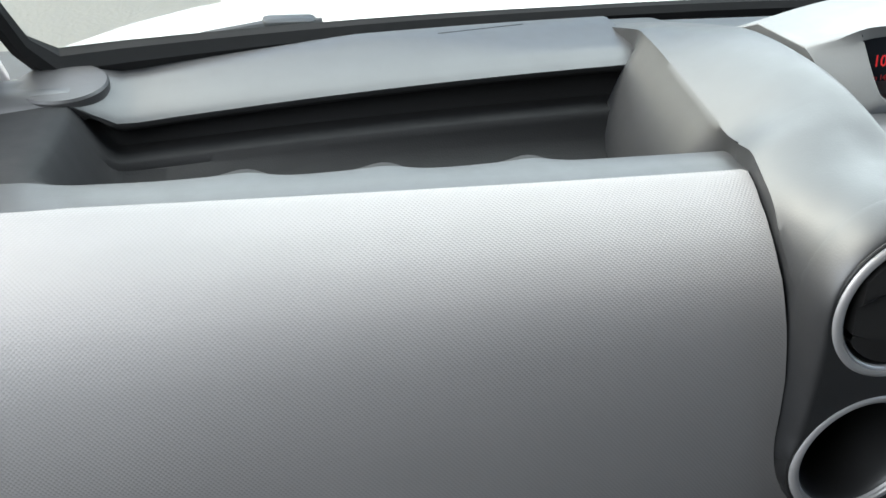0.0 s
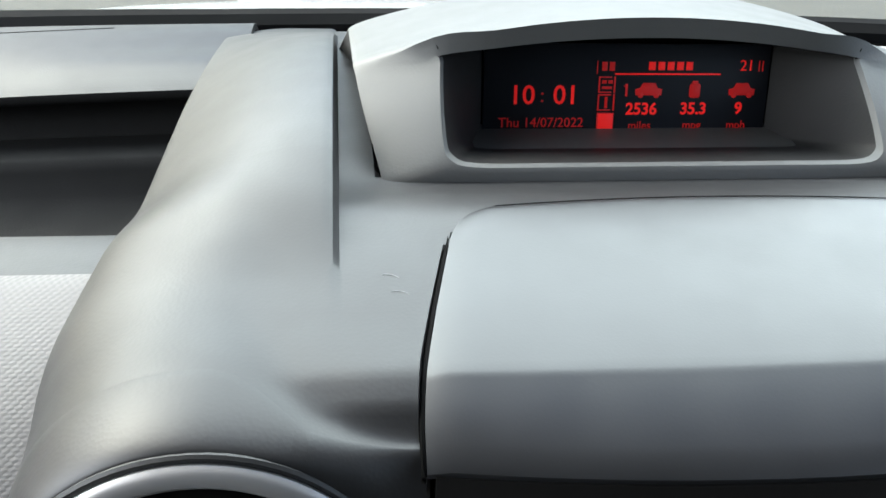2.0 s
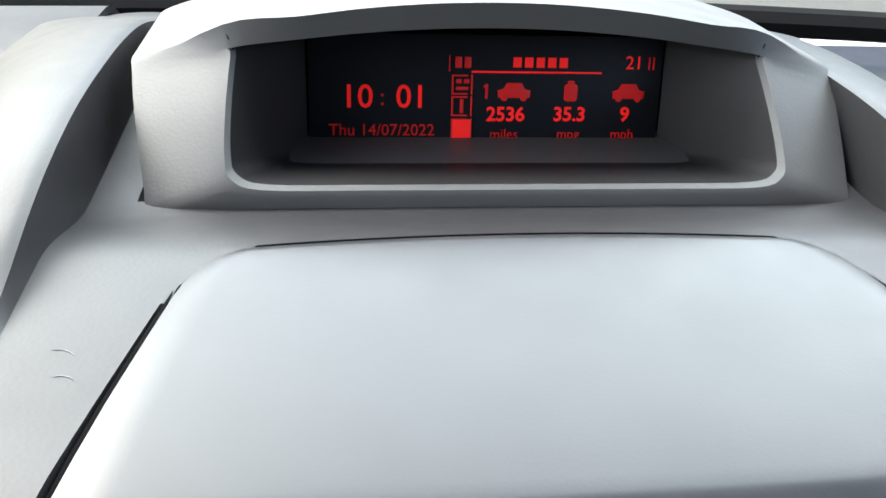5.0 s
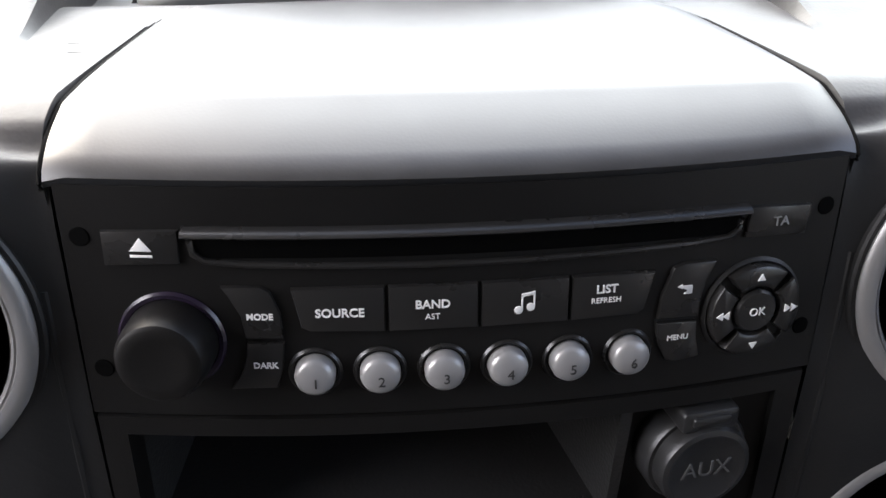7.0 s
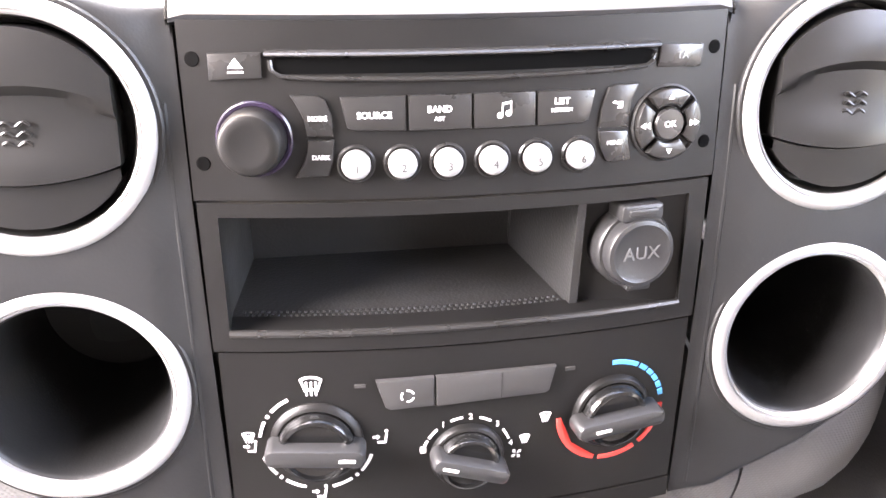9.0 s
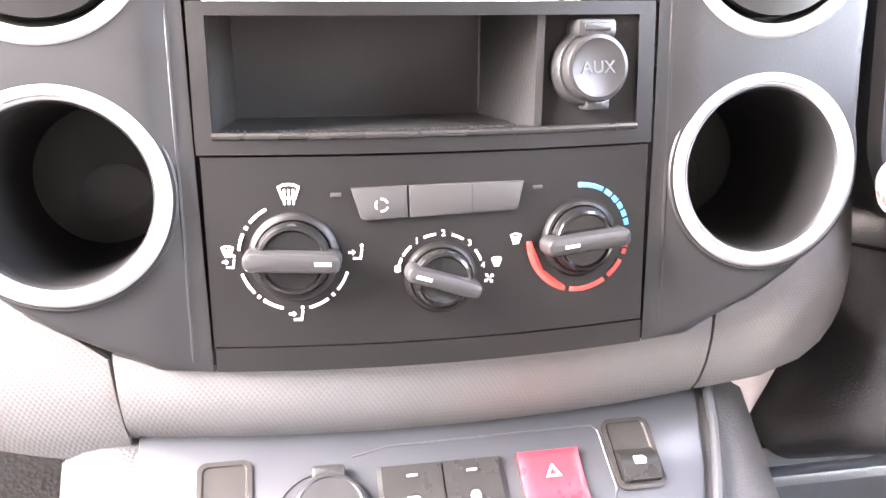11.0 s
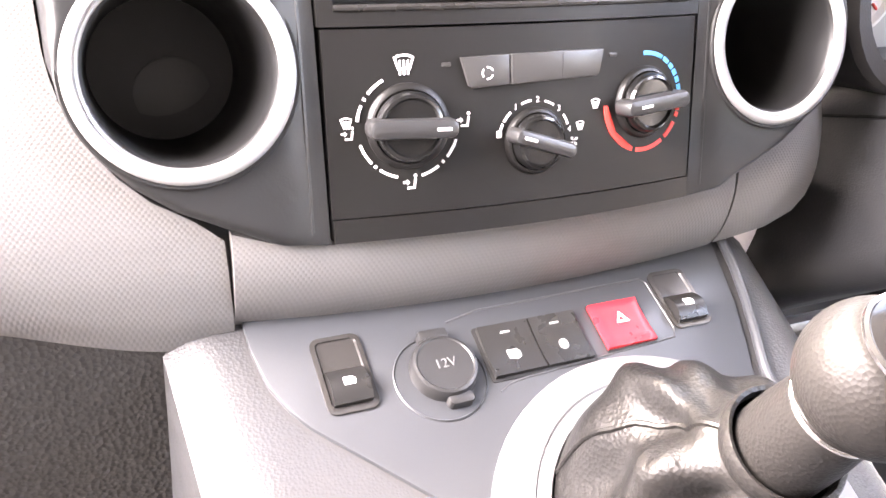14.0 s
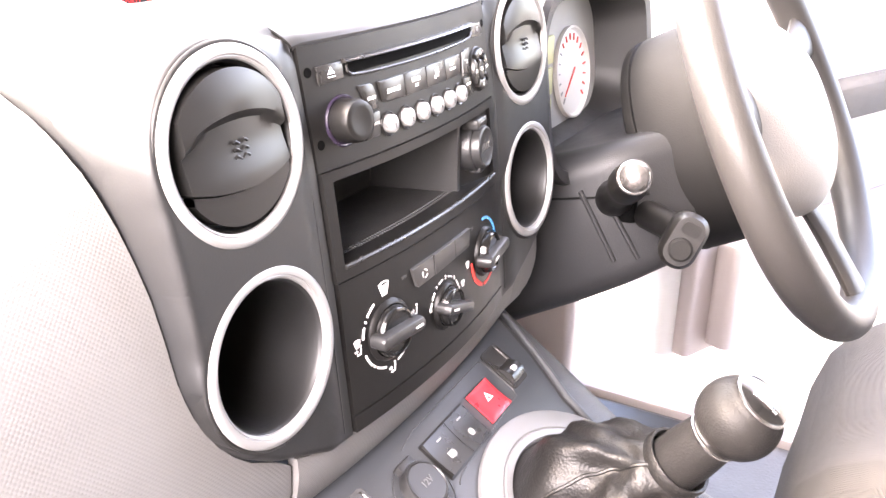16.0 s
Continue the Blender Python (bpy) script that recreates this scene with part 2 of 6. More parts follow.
    def mirror(self):
        self.v = [(-x, y, z) for x, y, z in self.v]
        self.f = [f[::-1] for f in self.f]
        return self


def rounded(w, h, r, n=5, cx=0.0, cy=0.0):
    out = []
    for k, (sx, sy) in enumerate(((1, 1), (-1, 1), (-1, -1), (1, -1))):
        for i in range(n + 1):
            a = math.pi / 2 * (k + i / n)
            out.append((cx + sx * (w / 2 - r) + r * math.cos(a), cy + sy * (h / 2 - r) + r * math.sin(a)))
    return out


def circle(r, n=32, cx=0.0, cy=0.0):
    return [(cx + r * math.cos(2 * math.pi * k / n), cy + r * math.sin(2 * math.pi * k / n)) for k in range(n)]


def smooth(a, b, x):
    t = min(1, max(0, (x - a) / (b - a)))
    return t * t * (3 - 2 * t)


def lerp_table(x, table):
    """Straight lines between (x, value) pairs in rising order of x."""
    if x <= table[0][0]:
        return table[0][1]
    for (a, va), (b, vb) in zip(table, table[1:]):
        if x <= b:
            return va + (vb - va) * (x - a) / (b - a)
    return table[-1][1]


def glide(x, table):
    """A smooth curve through (x, value) pairs in rising order of x."""
    if x <= table[0][0]:
        return table[0][1]
    for k in range(len(table) - 1):
        (a, va), (b, vb) = table[k], table[k + 1]
        if x <= b:
            (p, vp), (q, vq) = table[max(k - 1, 0)], table[min(k + 2, len(table) - 1)]
            h, t = b - a, (x - a) / (b - a)
            m0, m1 = (vb - vp) / (b - p) * h, (vq - va) / (q - a) * h
            return (2 * t ** 3 - 3 * t * t + 1) * va + (t ** 3 - 2 * t * t + t) * m0 + (3 * t * t - 2 * t ** 3) * vb + (t ** 3 - t * t) * m1
    return table[-1][1]


def part(name, mesh, mat, parent=None, label="", angle=35):
    me = bpy.data.meshes.new(name)
    bm = bmesh.new()
    vs = [bm.verts.new(p) for p in mesh.v]
    for f in mesh.f:
        try:
            bm.faces.new([vs[i] for i in f])
        except ValueError:
            pass
    bmesh.ops.remove_doubles(bm, verts=bm.verts[:], dist=1e-6)
    bmesh.ops.recalc_face_normals(bm, faces=bm.faces[:])
    bm.to_mesh(me)
    bm.free()
    for p in me.polygons:
        p.use_smooth = True
    me.set_sharp_from_angle(angle=radians(angle))
    me.materials.append(mat)
    ob = new(name, me)
    if parent:
        ob.parent = parent
        if parent.type == "EMPTY":
            ob.matrix_parent_inverse = parent.matrix_basis.inverted()
    if label:
        tagged(ob, label)
    return ob


def thing(name, at, label, category, group="", kind=""):
    ob = new(name)
    ob.empty_display_size = 0.02
    ob.matrix_basis = Matrix.Translation(at)
    return tagged(ob, label, category, group, kind)


def letters(text, size, m, mat, parent, name="lettering", depth=0.00012, bold=0.0, label=""):
    """Printed characters in the built-in font, centred on m, in its x and y."""
    cu = bpy.data.curves.new(name, "FONT")
    cu.body, cu.size, cu.extrude, cu.offset = text, size, depth, bold
    cu.align_x, cu.align_y = "CENTER", "CENTER"
    cu.resolution_u = 3
    tmp = bpy.data.objects.new(name, cu)
    scene.collection.objects.link(tmp)
    bpy.context.view_layer.update()
    me = bpy.data.meshes.new_from_object(tmp.evaluated_get(bpy.context.evaluated_depsgraph_get()))
    bpy.data.objects.remove(tmp)
    me.transform(m)
    me.materials.clear()
    me.materials.append(mat)
    ob = new(name, me)
    ob.parent = parent
    if parent.type == "EMPTY":
        ob.matrix_parent_inverse = parent.matrix_basis.inverted()
    return tagged(ob, label) if label else ob


# ---- the centre stack's face ----
STACK = [(0.80, -0.0190), (0.83, -0.0175), (0.846, -0.0165), (0.918, -0.0110), (0.972, -0.0055), (1.028, 0.0030), (1.06, 0.008)]


def edge_y(z):
    return lerp_table(z, STACK)


def face_y(x, z):
    return edge_y(z) - 0.0075 * (1 - min(1, (x / 0.09) ** 2))


def on_face(x, z, out=0.0):
    """A pose on the stack's bowed face: x to the right, y up the face, z out of it."""
    e = 0.002
    right = Vector((2 * e, face_y(x + e, z) - face_y(x - e, z), 0)).normalized()
    up = Vector((0, face_y(x, z + e) - face_y(x, z - e), 2 * e)).normalized()
    n = right.cross(up).normalized()
    up = n.cross(right)
    p = Vector((x, face_y(x, z), z)) + n * out
    return Matrix(((right.x, up.x, n.x, p.x), (right.y, up.y, n.y, p.y), (right.z, up.z, n.z, p.z), (0, 0, 0, 1)))


def face_plate(x0, x1, z0, z1, out=0.0, thick=0.006, nx=24, nz=8):
    m = Mesh()
    m.sheet(lambda u, v: (x0 + (x1 - x0) * u, face_y(x0 + (x1 - x0) * u, z0 + (z1 - z0) * v) - out, z0 + (z1 - z0) * v), nx, nz, thick)
    return m


# ---- dashboard: towers, trims, top, tray ----
dashboard = thing("dashboard", (0, 0.1, 0.8), "charcoal and grey moulded plastic van dashboard", "dashboard")
RING_R, VENT_Z, CUP_Z, RING_X = 0.0415, 0.9968, 0.9042, 0.1380
SEAM = [(0.785, -0.125), (0.82, -0.127), (0.842, -0.128), (0.850, -0.145), (0.861, -0.159), (0.874, -0.1695), (0.890, -0.1780), (0.908, -0.1820),
        (0.947, -0.1825), (0.983, -0.1848), (1.000, -0.1850), (1.008, -0.1835), (1.0145, -0.180), (1.0182, -0.1745)]
CELL_CUP = [(-0.0898, 0.9495), (-0.1825, 0.9495), (-0.1825, 0.908), (-0.1785, 0.890), (-0.171, 0.874), (-0.160, 0.861), (-0.145, 0.850), (-0.128, 0.842),
            (-0.107, 0.835), (-0.0882, 0.833)]
COLLAR = [(-0.1390 - 0.0452 * math.cos(radians(t)), 0.9965 + 0.0452 * math.sin(radians(t))) for t in range(2, 91, 2)]
COLLAR += [(-0.1390 + 0.0485 * k / 30, 1.0312 + (0.9965 + 0.0452 - 1.0312) * (1 - smooth(0, 1, k / 30))) for k in range(1, 31)]
CELL_VENT = [(-0.0898, 0.9495)] + COLLAR[::-1] + [(-0.1842, 0.985), (-0.1825, 0.9495)]


def ray_out(c, ang, poly):
    """The distance from c along an angle to the polygon round it."""
    d = Vector((math.cos(ang), math.sin(ang)))
    best = 1.0
    for a, b in zip(poly, poly[1:] + poly[:1]):
        a, b = Vector(a) - c, Vector(b) - c
        e = b - a
        den = d.x * e.y - d.y * e.x
        if abs(den) > 1e-9:
            t = (a.x * e.y - a.y * e.x) / den
            s = (a.x * d.y - a.y * d.x) / den
            if t > 0 and -1e-4 <= s <= 1.0001:
                best = min(best, t)
    return best


ROLL = 0.018


OUTLINE = CELL_CUP[1:][::-1] + [(-0.1842, 0.985)] + COLLAR


def tower_y(x, z):
    """The tower's face, which rolls away towards its outer edge outside the rings."""
    p = Vector((x, z))
    d = 1.0
    for a, b in zip(OUTLINE, OUTLINE[1:]):
        a, b = Vector(a), Vector(b)
        e = b - a
        t = min(1, max(0, (p - a).dot(e) / max(1e-12, e.dot(e))))
        d = min(d, (p - a - e * t).length)
    r = min(math.hypot(x + RING_X, z - VENT_Z), math.hypot(x + RING_X, z - CUP_Z)) - RING_R
    zone = min(0.0065 + 0.0095 * smooth(0.985, 1.012, z), max(0.0035, d + r))
    q = max(0, 1 - d / zone)
    soft = max(smooth(-0.106, -0.136, x), 0.22 * smooth(1.008, 1.028, z))
    flat = math.sqrt(max(0, 1 - q * q))
    return edge_y(z) + 0.0008 - 0.0026 * smooth(-0.092, -0.106, x) * flat + ROLL * soft * (1 - flat)


def tower(sign):
    m = Mesh()
    for cz, poly in ((VENT_Z, CELL_VENT), (CUP_Z, CELL_CUP)):
        c = Vector((-RING_X, cz))
        rows = []
        joint = [(-0.1825 + 0.0930 * (k / 24) ** 2, 0.9495) for k in range(1, 24)]  # both cells share these points
        angles = sorted({round(2 * math.pi * k / 96, 6) for k in range(96)} | {round(math.atan2(q[1] - c.y, q[0] - c.x) % (2 * math.pi), 6) for q in poly + joint})
        for j in range(15):
            row = []
            for a in angles:
                far = max(ray_out(c, a, poly), 0.0432)
                zone = min(0.016, max(0.0018, far - 0.0412))
                t = j / 3 if j < 3 else 1
                r = 0.0380 + (far - zone - 0.0380) * t if j < 4 else far - zone * (1 - math.sin(math.pi / 2 * (j - 3) / 11))
                x, z = c.x + r * math.cos(a), c.y + r * math.sin(a)
                row.append((x, tower_y(x, z), z))
            rows.append(row)
        m.grid(rows, None, True)
        # sleeve behind the ring and a return behind the outer edge
        m.grid([rows[0], [(x, y + 0.02, z) for x, y, z in rows[0]]], None, True)
        run = []
        for p in rows[-1] + [None]:
            if p and (abs(p[2] - 0.9495) > 0.0002 or p[0] < -0.1815):
                run.append(p)
            else:
                if len(run) > 1:
                    m.grid([run, [(c.x + (x - c.x) * 0.95, y + 0.016, c.y + (z - c.y) * 0.93) for x, y, z in run]])
                run = []
    # thin raised bead along the stack
    m.tube([(-0.0955, edge_y(z) + 0.0012, z) for z in (0.838, 0.87, 0.9, 0.93, 0.96, 0.985, 1.003)], 0.0012, 8)
    if sign > 0:
        m.mirror()
    return m


for s in (-1, 1):
    part("tower_panel", tower(s), DASH, dashboard, "dark charcoal grained plastic panel round vent and cup holder")


CREST = [(0.026, 1.0395), (0.044, 1.0396), (0.058, 1.0401), (0.065, 1.0411), (0.072, 1.0426), (0.080, 1.0447), (0.092, 1.0480), (0.106, 1.0508), (0.122, 1.0530), (0.142, 1.0542), (0.165, 1.0538), (0.195, 1.0518), (0.225, 1.0472), (0.26, 1.0370), (0.30, 1.0240), (0.335, 1.0125), (0.365, 1.0050), (0.40, 0.990)]


def top_z(x, y):
    """The height of the dash top round the lid; x at or left of the middle."""
    z = 1.0395 - 0.009 * smooth(0.090, 0.130, y)
    if x < -0.1088:
        rise = glide(y, CREST) - z if y > 0.026 else 0.0
        if 0.026 < y < 0.122:  # the foot of the arch is softer towards the glove panel
            ramp = 1.0395 + 0.0135 * ((y - 0.026) / 0.096) ** 1.25
            rise += (ramp - z - rise) * 0.85 * smooth(-0.122, -0.158, x)
        z += rise * (1 - smooth(-0.114, -0.186, x)) if rise > 0 else rise
        q = min(0.98, max(0.0, (-0.134 - x) / 0.052))
        z -= 0.031 * (1 - math.sqrt(1 - q * q)) * (1 - 0.35 * smooth(0.1, 0.28, y))
        z -= 0.0016 * max(0.0, (x + 0.1128) / 0.004) ** 2 * smooth(0.06, 0.09, y)
    elif y > 0.128:
        z -= 0.022 * smooth(0.134, 0.142, y) * (1 - smooth(0.20, 0.25, y)) * smooth(-0.096, -0.090, x)
        z -= 0.018 * smooth(0.24, 0.335, y) + 0.022 * smooth(0.33, 0.40, y)
    return z


def lid_x(y):
    return glide(y, [(0.0, -0.0912), (0.012, -0.0910), (0.024, -0.0896), (0.034, -0.0877), (0.048, -0.0848), (0.065, -0.0811), (0.082, -0.0774), (0.10, -0.0740)])


def lid_back(x):
    """Rear edge of the lid, bowed a little towards the windscreen."""
    return 0.0990 - 0.0048 * ((x - 0.004) / 0.075) ** 2


def edge_x(y):
    """Outer edge of the dash top over the vent, along the glove panel and tray."""
    return lerp_table(y, [(0.0, -0.1848), (0.037, -0.1835), (0.086, -0.174), (0.20, -0.168), (0.29, -0.160), (0.5, -0.158)])


FRONT = [(0.0034, 1.0295), (0.0048, 1.0311), (0.0078, 1.0330), (0.0115, 1.0349), (0.0155, 1.0366), (0.0190, 1.0379), (0.0212, 1.0387), (0.0226, 1.0392), (0.0250, 1.0395)]


def shoulder(sign):
    m = Mesh()
    wall = -0.1085
    us = [k / 40 for k in range(41)]

    def collar(x):
        z = lerp_table(x, COLLAR)
        return edge_y(z) + 0.0008 + ROLL * max(0.22, smooth(-0.106, -0.136, x)), z

    def wall_foot(y):
        return wall + 0.0008 + lerp_table(y, [(0.066, 0.0), (0.110, 0.0096), (0.130, 0.0110), (0.30, 0.0110)])

    rows = []
    for j in range(41):
        v = (j / 40) ** 1.4
        row = []
        for k in range(57):
            if k <= 40:
                a = edge_x(0.010 + 0.09 * v)
                x = a + (wall - a) * us[k]
            elif k <= 48:
                y_here = 0.004 + 0.108 * v
                x = wall_foot(y_here) + (lid_x(y_here) - 0.0012 - wall_foot(y_here)) * (k - 41) / 7
            else:
                x = (lid_x(0.004 + 0.108 * v) + 0.0002) * (1 - (k - 49) / 7)
            yb, zb = collar(min(x, -0.0905))
            y = yb + (0.112 - yb) * v
            s = min(1, (y - yb) / (0.026 + 0.018 * smooth(-0.122, -0.160, x)))
            e = smooth(0, 0.008, y - yb)
            e += (smooth(0, 1, s) - e) * smooth(-0.102, -0.132, x)
            fall = (lerp_table(y, FRONT) - 1.0395) * smooth(-0.150, -0.118, x)  # the lid's front line runs on towards the vent
            q = zb + (top_z(x, y) + min(0, fall) - zb) * e
            if (k >= 49 and y < 0.074) or (k >= 50 and y < 0.078):
                q -= 0.007
            row.append((x, y, q))
        rows.append(row)
    m.grid(rows)
    # behind the lid, to the windscreen
    rows2 = []
    for j in range(44):
        y = 0.112 + (0.385 - 0.112) * j / 43
        row = []
        for k in range(57):
            a = edge_x(y)
            x = a + (wall - a) * us[k] if k <= 40 else wall_foot(y) * (1 - (k - 41) / 15)
            row.append((x, y, top_z(x, y)))
        rows2.append(row)
    m.grid(rows2)
    side = [r[0] for r in rows] + [r[0] for r in rows2[1:]]
    # the flank: tucked under at the glove panel, a sloping end wall in the tray
    lean = [smooth(0.118, 0.150, y) * (1 - smooth(0.268, 0.285, y)) for x, y, z in side]
    m.grid([side] + [[(x + a - b * k, y, z - d) for (x, y, z), k in zip(side, lean)] for a, b, d in ((0.0006, 0.0022, 0.004), (0.001, 0.006, 0.010), (0.002, 0.016, 0.030), (0.003, 0.025, 0.055), (0.004, 0.031, 0.090))])
    if sign > 0:
        m.mirror()
    return m


for s in (-1, 1):
    part("dash_top_arch", shoulder(s), DASH, dashboard, "charcoal soft plastic arch beside the display hood")

# lid over the radio: a flat top, a soft crease, and a front that curves down to the radio
m = Mesh()
LID = [(0.0052, 1.0268), (0.0036, 1.0280), (0.0034, 1.0295), (0.0048, 1.0313), (0.0078, 1.0332), (0.0115, 1.0351), (0.0155, 1.0368), (0.0190, 1.0381), (0.0212, 1.0389), (0.0222, 1.03925),
       (0.0232, 1.03945), (0.026, 1.0397), (0.034, 1.0402), (0.046, 1.0406), (0.060, 1.0408), (0.074, 1.0408), (0.082, 1.0406), (0.088, 1.0404), (0.0915, 1.0402), (0.0935, 1.0399), (0.0945, 1.0392)]
rows = []
for y, z in LID:
    w = -lid_x(y)
    w -= 0.0 if y < 0.0835 else 0.011 * (1 - math.sqrt(max(0, 1 - ((y - 0.0835) / 0.0112) ** 2)))
    row = []
    for k in range(37):
        u = -1 + 2 * k / 36
        x = w * u
        bow = (1 - u * u) * lerp_table(y, [(0.0034, 0.0075), (0.010, 0.0048), (0.022, 0.0020), (0.045, 0.0)])
        back = max(0.0, (y - 0.05) / 0.0445) * (lid_back(x) - 0.0945)
        drop = 0.0012 * max(0, (abs(u) - 0.97) / 0.03) ** 2
        row.append((x, y - bow + back, z - drop))
    rows.append(row)
m.grid(rows)
for side in ([r[0] for r in rows], [r[-1] for r in rows]):
    m.grid([side, [(x, y, z - 0.008) for x, y, z in side]])
m.grid([rows[-1], [(x, y, z - 0.006) for x, y, z in rows[-1]]])
part("lid", m, LIDM, dashboard, "smooth charcoal lid over the radio")
m = Mesh()
seam = [(r[0][0] - 0.0006, r[0][1], r[0][2] - 0.0005) for r in rows[1:]]
back = [(x, y + 0.0004, z - 0.0002) for x, y, z in rows[-1]]
m.tube(seam + back[1:-1] + [(-x, y, z) for x, y, z in seam[::-1]], [0.0006] * len(seam) + [0.00045] * (len(back) - 2) + [0.0006] * len(seam), 6)
part("lid_seam", m, HOLE, dashboard, "thin dark gap round the lid")

# pale scuffs on the shoulder beside the lid
for x0, y0, x1, y1 in ((-0.0980, 0.0605, -0.0935, 0.0590), (-0.0960, 0.0530, -0.0915, 0.0518)):
    m = Mesh()
    m.tube([(x0 + (x1 - x0) * k / 6, y0 + (y1 - y0) * k / 6 + 0.0008 * math.sin(math.pi * k / 6), 1.0396) for k in range(7)], [0.00003, 0.00007, 0.00009, 0.00005, 0.00008, 0.00006, 0.00003], 6)
    part("scuff", m, GREYP, dashboard, "small pale scuff")

# glove box panel
GLOVE_PROFILE = [(0.785, 0.007), (0.800, -0.0012), (0.82, -0.0068), (0.842, -0.0090), (0.866, -0.0085), (0.890, -0.0060), (0.912, -0.0020), (0.930, 0.0012), (0.947, 0.0052),
                 (0.962, 0.0098), (0.975, 0.0152), (0.986, 0.0215), (0.9950, 0.0290), (1.0020, 0.0375), (1.0074, 0.0470), (1.0115, 0.0575), (1.0146, 0.0690), (1.0168, 0.0810), (1.0182, 0.0930)]


def glove_point(u, v, x_right, x_left):
    k = v * (len(GLOVE_PROFILE) - 1)
    i = min(int(k), len(GLOVE_PROFILE) - 2)
    (za, ya), (zb, yb) = GLOVE_PROFILE[i], GLOVE_PROFILE[i + 1]
    z, y = za + (zb - za) * (k - i), ya + (yb - ya) * (k - i)
    xr = x_right(z)
    x = x_left + (xr - x_left) * u
    far = max(0, -0.18 - x)
    low = 0.785 + 0.030 * smooth(0.135, 0.26, -x)
    if z < 0.85:
        z = low + (z - 0.785) / 0.065 * (0.85 - low)
    return (x, y + 0.014 * (far / 0.42) ** 1.5, z)


m = Mesh()
m.sheet(lambda u, v: glove_point(1 - (1 - u) ** 1.6, v, lambda z: lerp_table(z, SEAM) - 0.0008, -0.68), 40, 45, 0.006, (0, 1, -0.3))
glove = part("glove_box_panel", m, GLOVE, dashboard, "broad grey glove box panel with fine woven grain")

# grey band under the stack and its end on the driver's side
BAND = [(0.785, 0.004), (0.792, -0.003), (0.80, -0.0095), (0.812, -0.0145), (0.824, -0.0168), (0.834, -0.0165)]


def band_top(x):
    return lerp_table(abs(x), [(0.0, 0.8325), (0.09, 0.8325), (0.107, 0.8345), (0.128, 0.8418), (0.145, 0.850), (0.159, 0.861), (0.1695, 0.874), (0.1765, 0.890), (0.180, 0.908), (0.181, 0.947)])


def band_point(x, v):
    z0 = 0.789 + 0.004 * (x / 0.12) ** 2
    z = z0 + (band_top(x) - 0.0006 - z0) * v
    y = lerp_table(0.785 + (z - z0) * 0.0475 / max(0.0475, band_top(x) - z0) + 0.003, BAND)
    return (x, y + 0.0075 * (1 - min(1, (x / 0.13) ** 2)) * -0.8 + 0.006 + 0.02 * max(0, (abs(x) - 0.125) / 0.06) ** 2, z)


m = Mesh()
m.sheet(lambda u, v: band_point(-0.1262 + 0.2492 * u, v), 40, 10, 0.006)
part("lower_band", m, GLOVE, dashboard, "curved grey band with fine woven grain")
m = Mesh()


def lobe_point(u, v):
    z = 0.798 + 0.245 * v
    x0 = 0.1245 if z < 0.8415 else -lerp_table(z, SEAM) + 0.0008
    x1 = lerp_table(z, [(0.798, 0.128), (0.803, 0.150), (0.808, 0.170), (0.815, 0.186), (0.825, 0.198), (0.84, 0.207), (0.87, 0.213), (0.95, 0.215), (1.0, 0.212), (1.043, 0.20)])
    x = x0 + (x1 - x0) * u
    inner = band_point(0.1238, min(1, (z - 0.793) / 0.049))[1]
    y = inner + (0.0065 + edge_y(z) * 0.4 - inner) * smooth(0.84, 0.90, z)
    return (x, y + 0.034 * max(0, (x - 0.150) / 0.064) ** 2, z)


m.sheet(lobe_point, 24, 40, 0.005)
part("driver_side_band", m, GLOVE, dashboard, "curved grey side trim with fine woven grain")

# tray beside the arch, and the dash top behind it
def glove_back(x):
    return 0.0938 + 0.014 * (max(0, -0.18 - x) / 0.42) ** 1.5


def lip_y(x):
    """Front edge of the dash top over the tray."""
    return 0.272 - 0.035 * x * x


def lip_z(x):
    return 1.0066 - 0.090 * x * x + 0.020 * smooth(-0.517, -0.556, x)


def screen_y(x):
    """Where the dash top meets the windscreen."""
    return 0.386 - 0.22 * x * x


def pocket(x):
    """Heights from the glove panel's edge over the tray's floor and its rear ledge to the lip."""
    g, b, t = glove_back(x), lip_y(x), lip_z(x)
    w = 0.9795 - 0.060 * x * x
    bump = sum(math.exp(-((x - c) / 0.013) ** 2) + 0.5 * math.exp(-((x - c + 0.018) / 0.02) ** 2) for c in (-0.284, -0.366, -0.440))
    pts = [(g, 1.0175), (g + 0.006, 1.0163), (g + 0.018, 1.0152), (g + 0.028 + 0.002 * bump, 1.0143), (g + 0.0325 + 0.004 * bump, 1.0128), (g + 0.0360 + 0.007 * bump, 1.0085 + 0.002 * bump), (g + 0.039 + 0.009 * bump, 1.000 + 0.004 * bump),
           (g + 0.046 + 0.009 * bump, 0.978 + 0.005 * bump), (g + 0.054 + 0.007 * bump, 0.960 + 0.004 * bump), (g + 0.066, 0.951), (b - 0.050, 0.949), (b - 0.028, 0.952), (b - 0.019, 0.960), (b - 0.0155, w - 0.006), (b - 0.0135, w - 0.0012), (b - 0.0115, w), (b + 0.004, w - 0.0008),
           (b + 0.014, w - 0.0015), (b + 0.0160, w + 0.006), (b + 0.0150, t - 0.009), (b + 0.009, t - 0.0058), (b + 0.002, t - 0.0042), (b - 0.0006, t - 0.0015), (b, t + 0.0015)]
    e = smooth(-0.522, -0.552, x)
    return [(y, z + (1.0175 + (t + 0.0015 - 1.0175) * smooth(0, 1, min(1, max(0, (y - g) / (b - g)))) - z) * e) for y, z in pts]


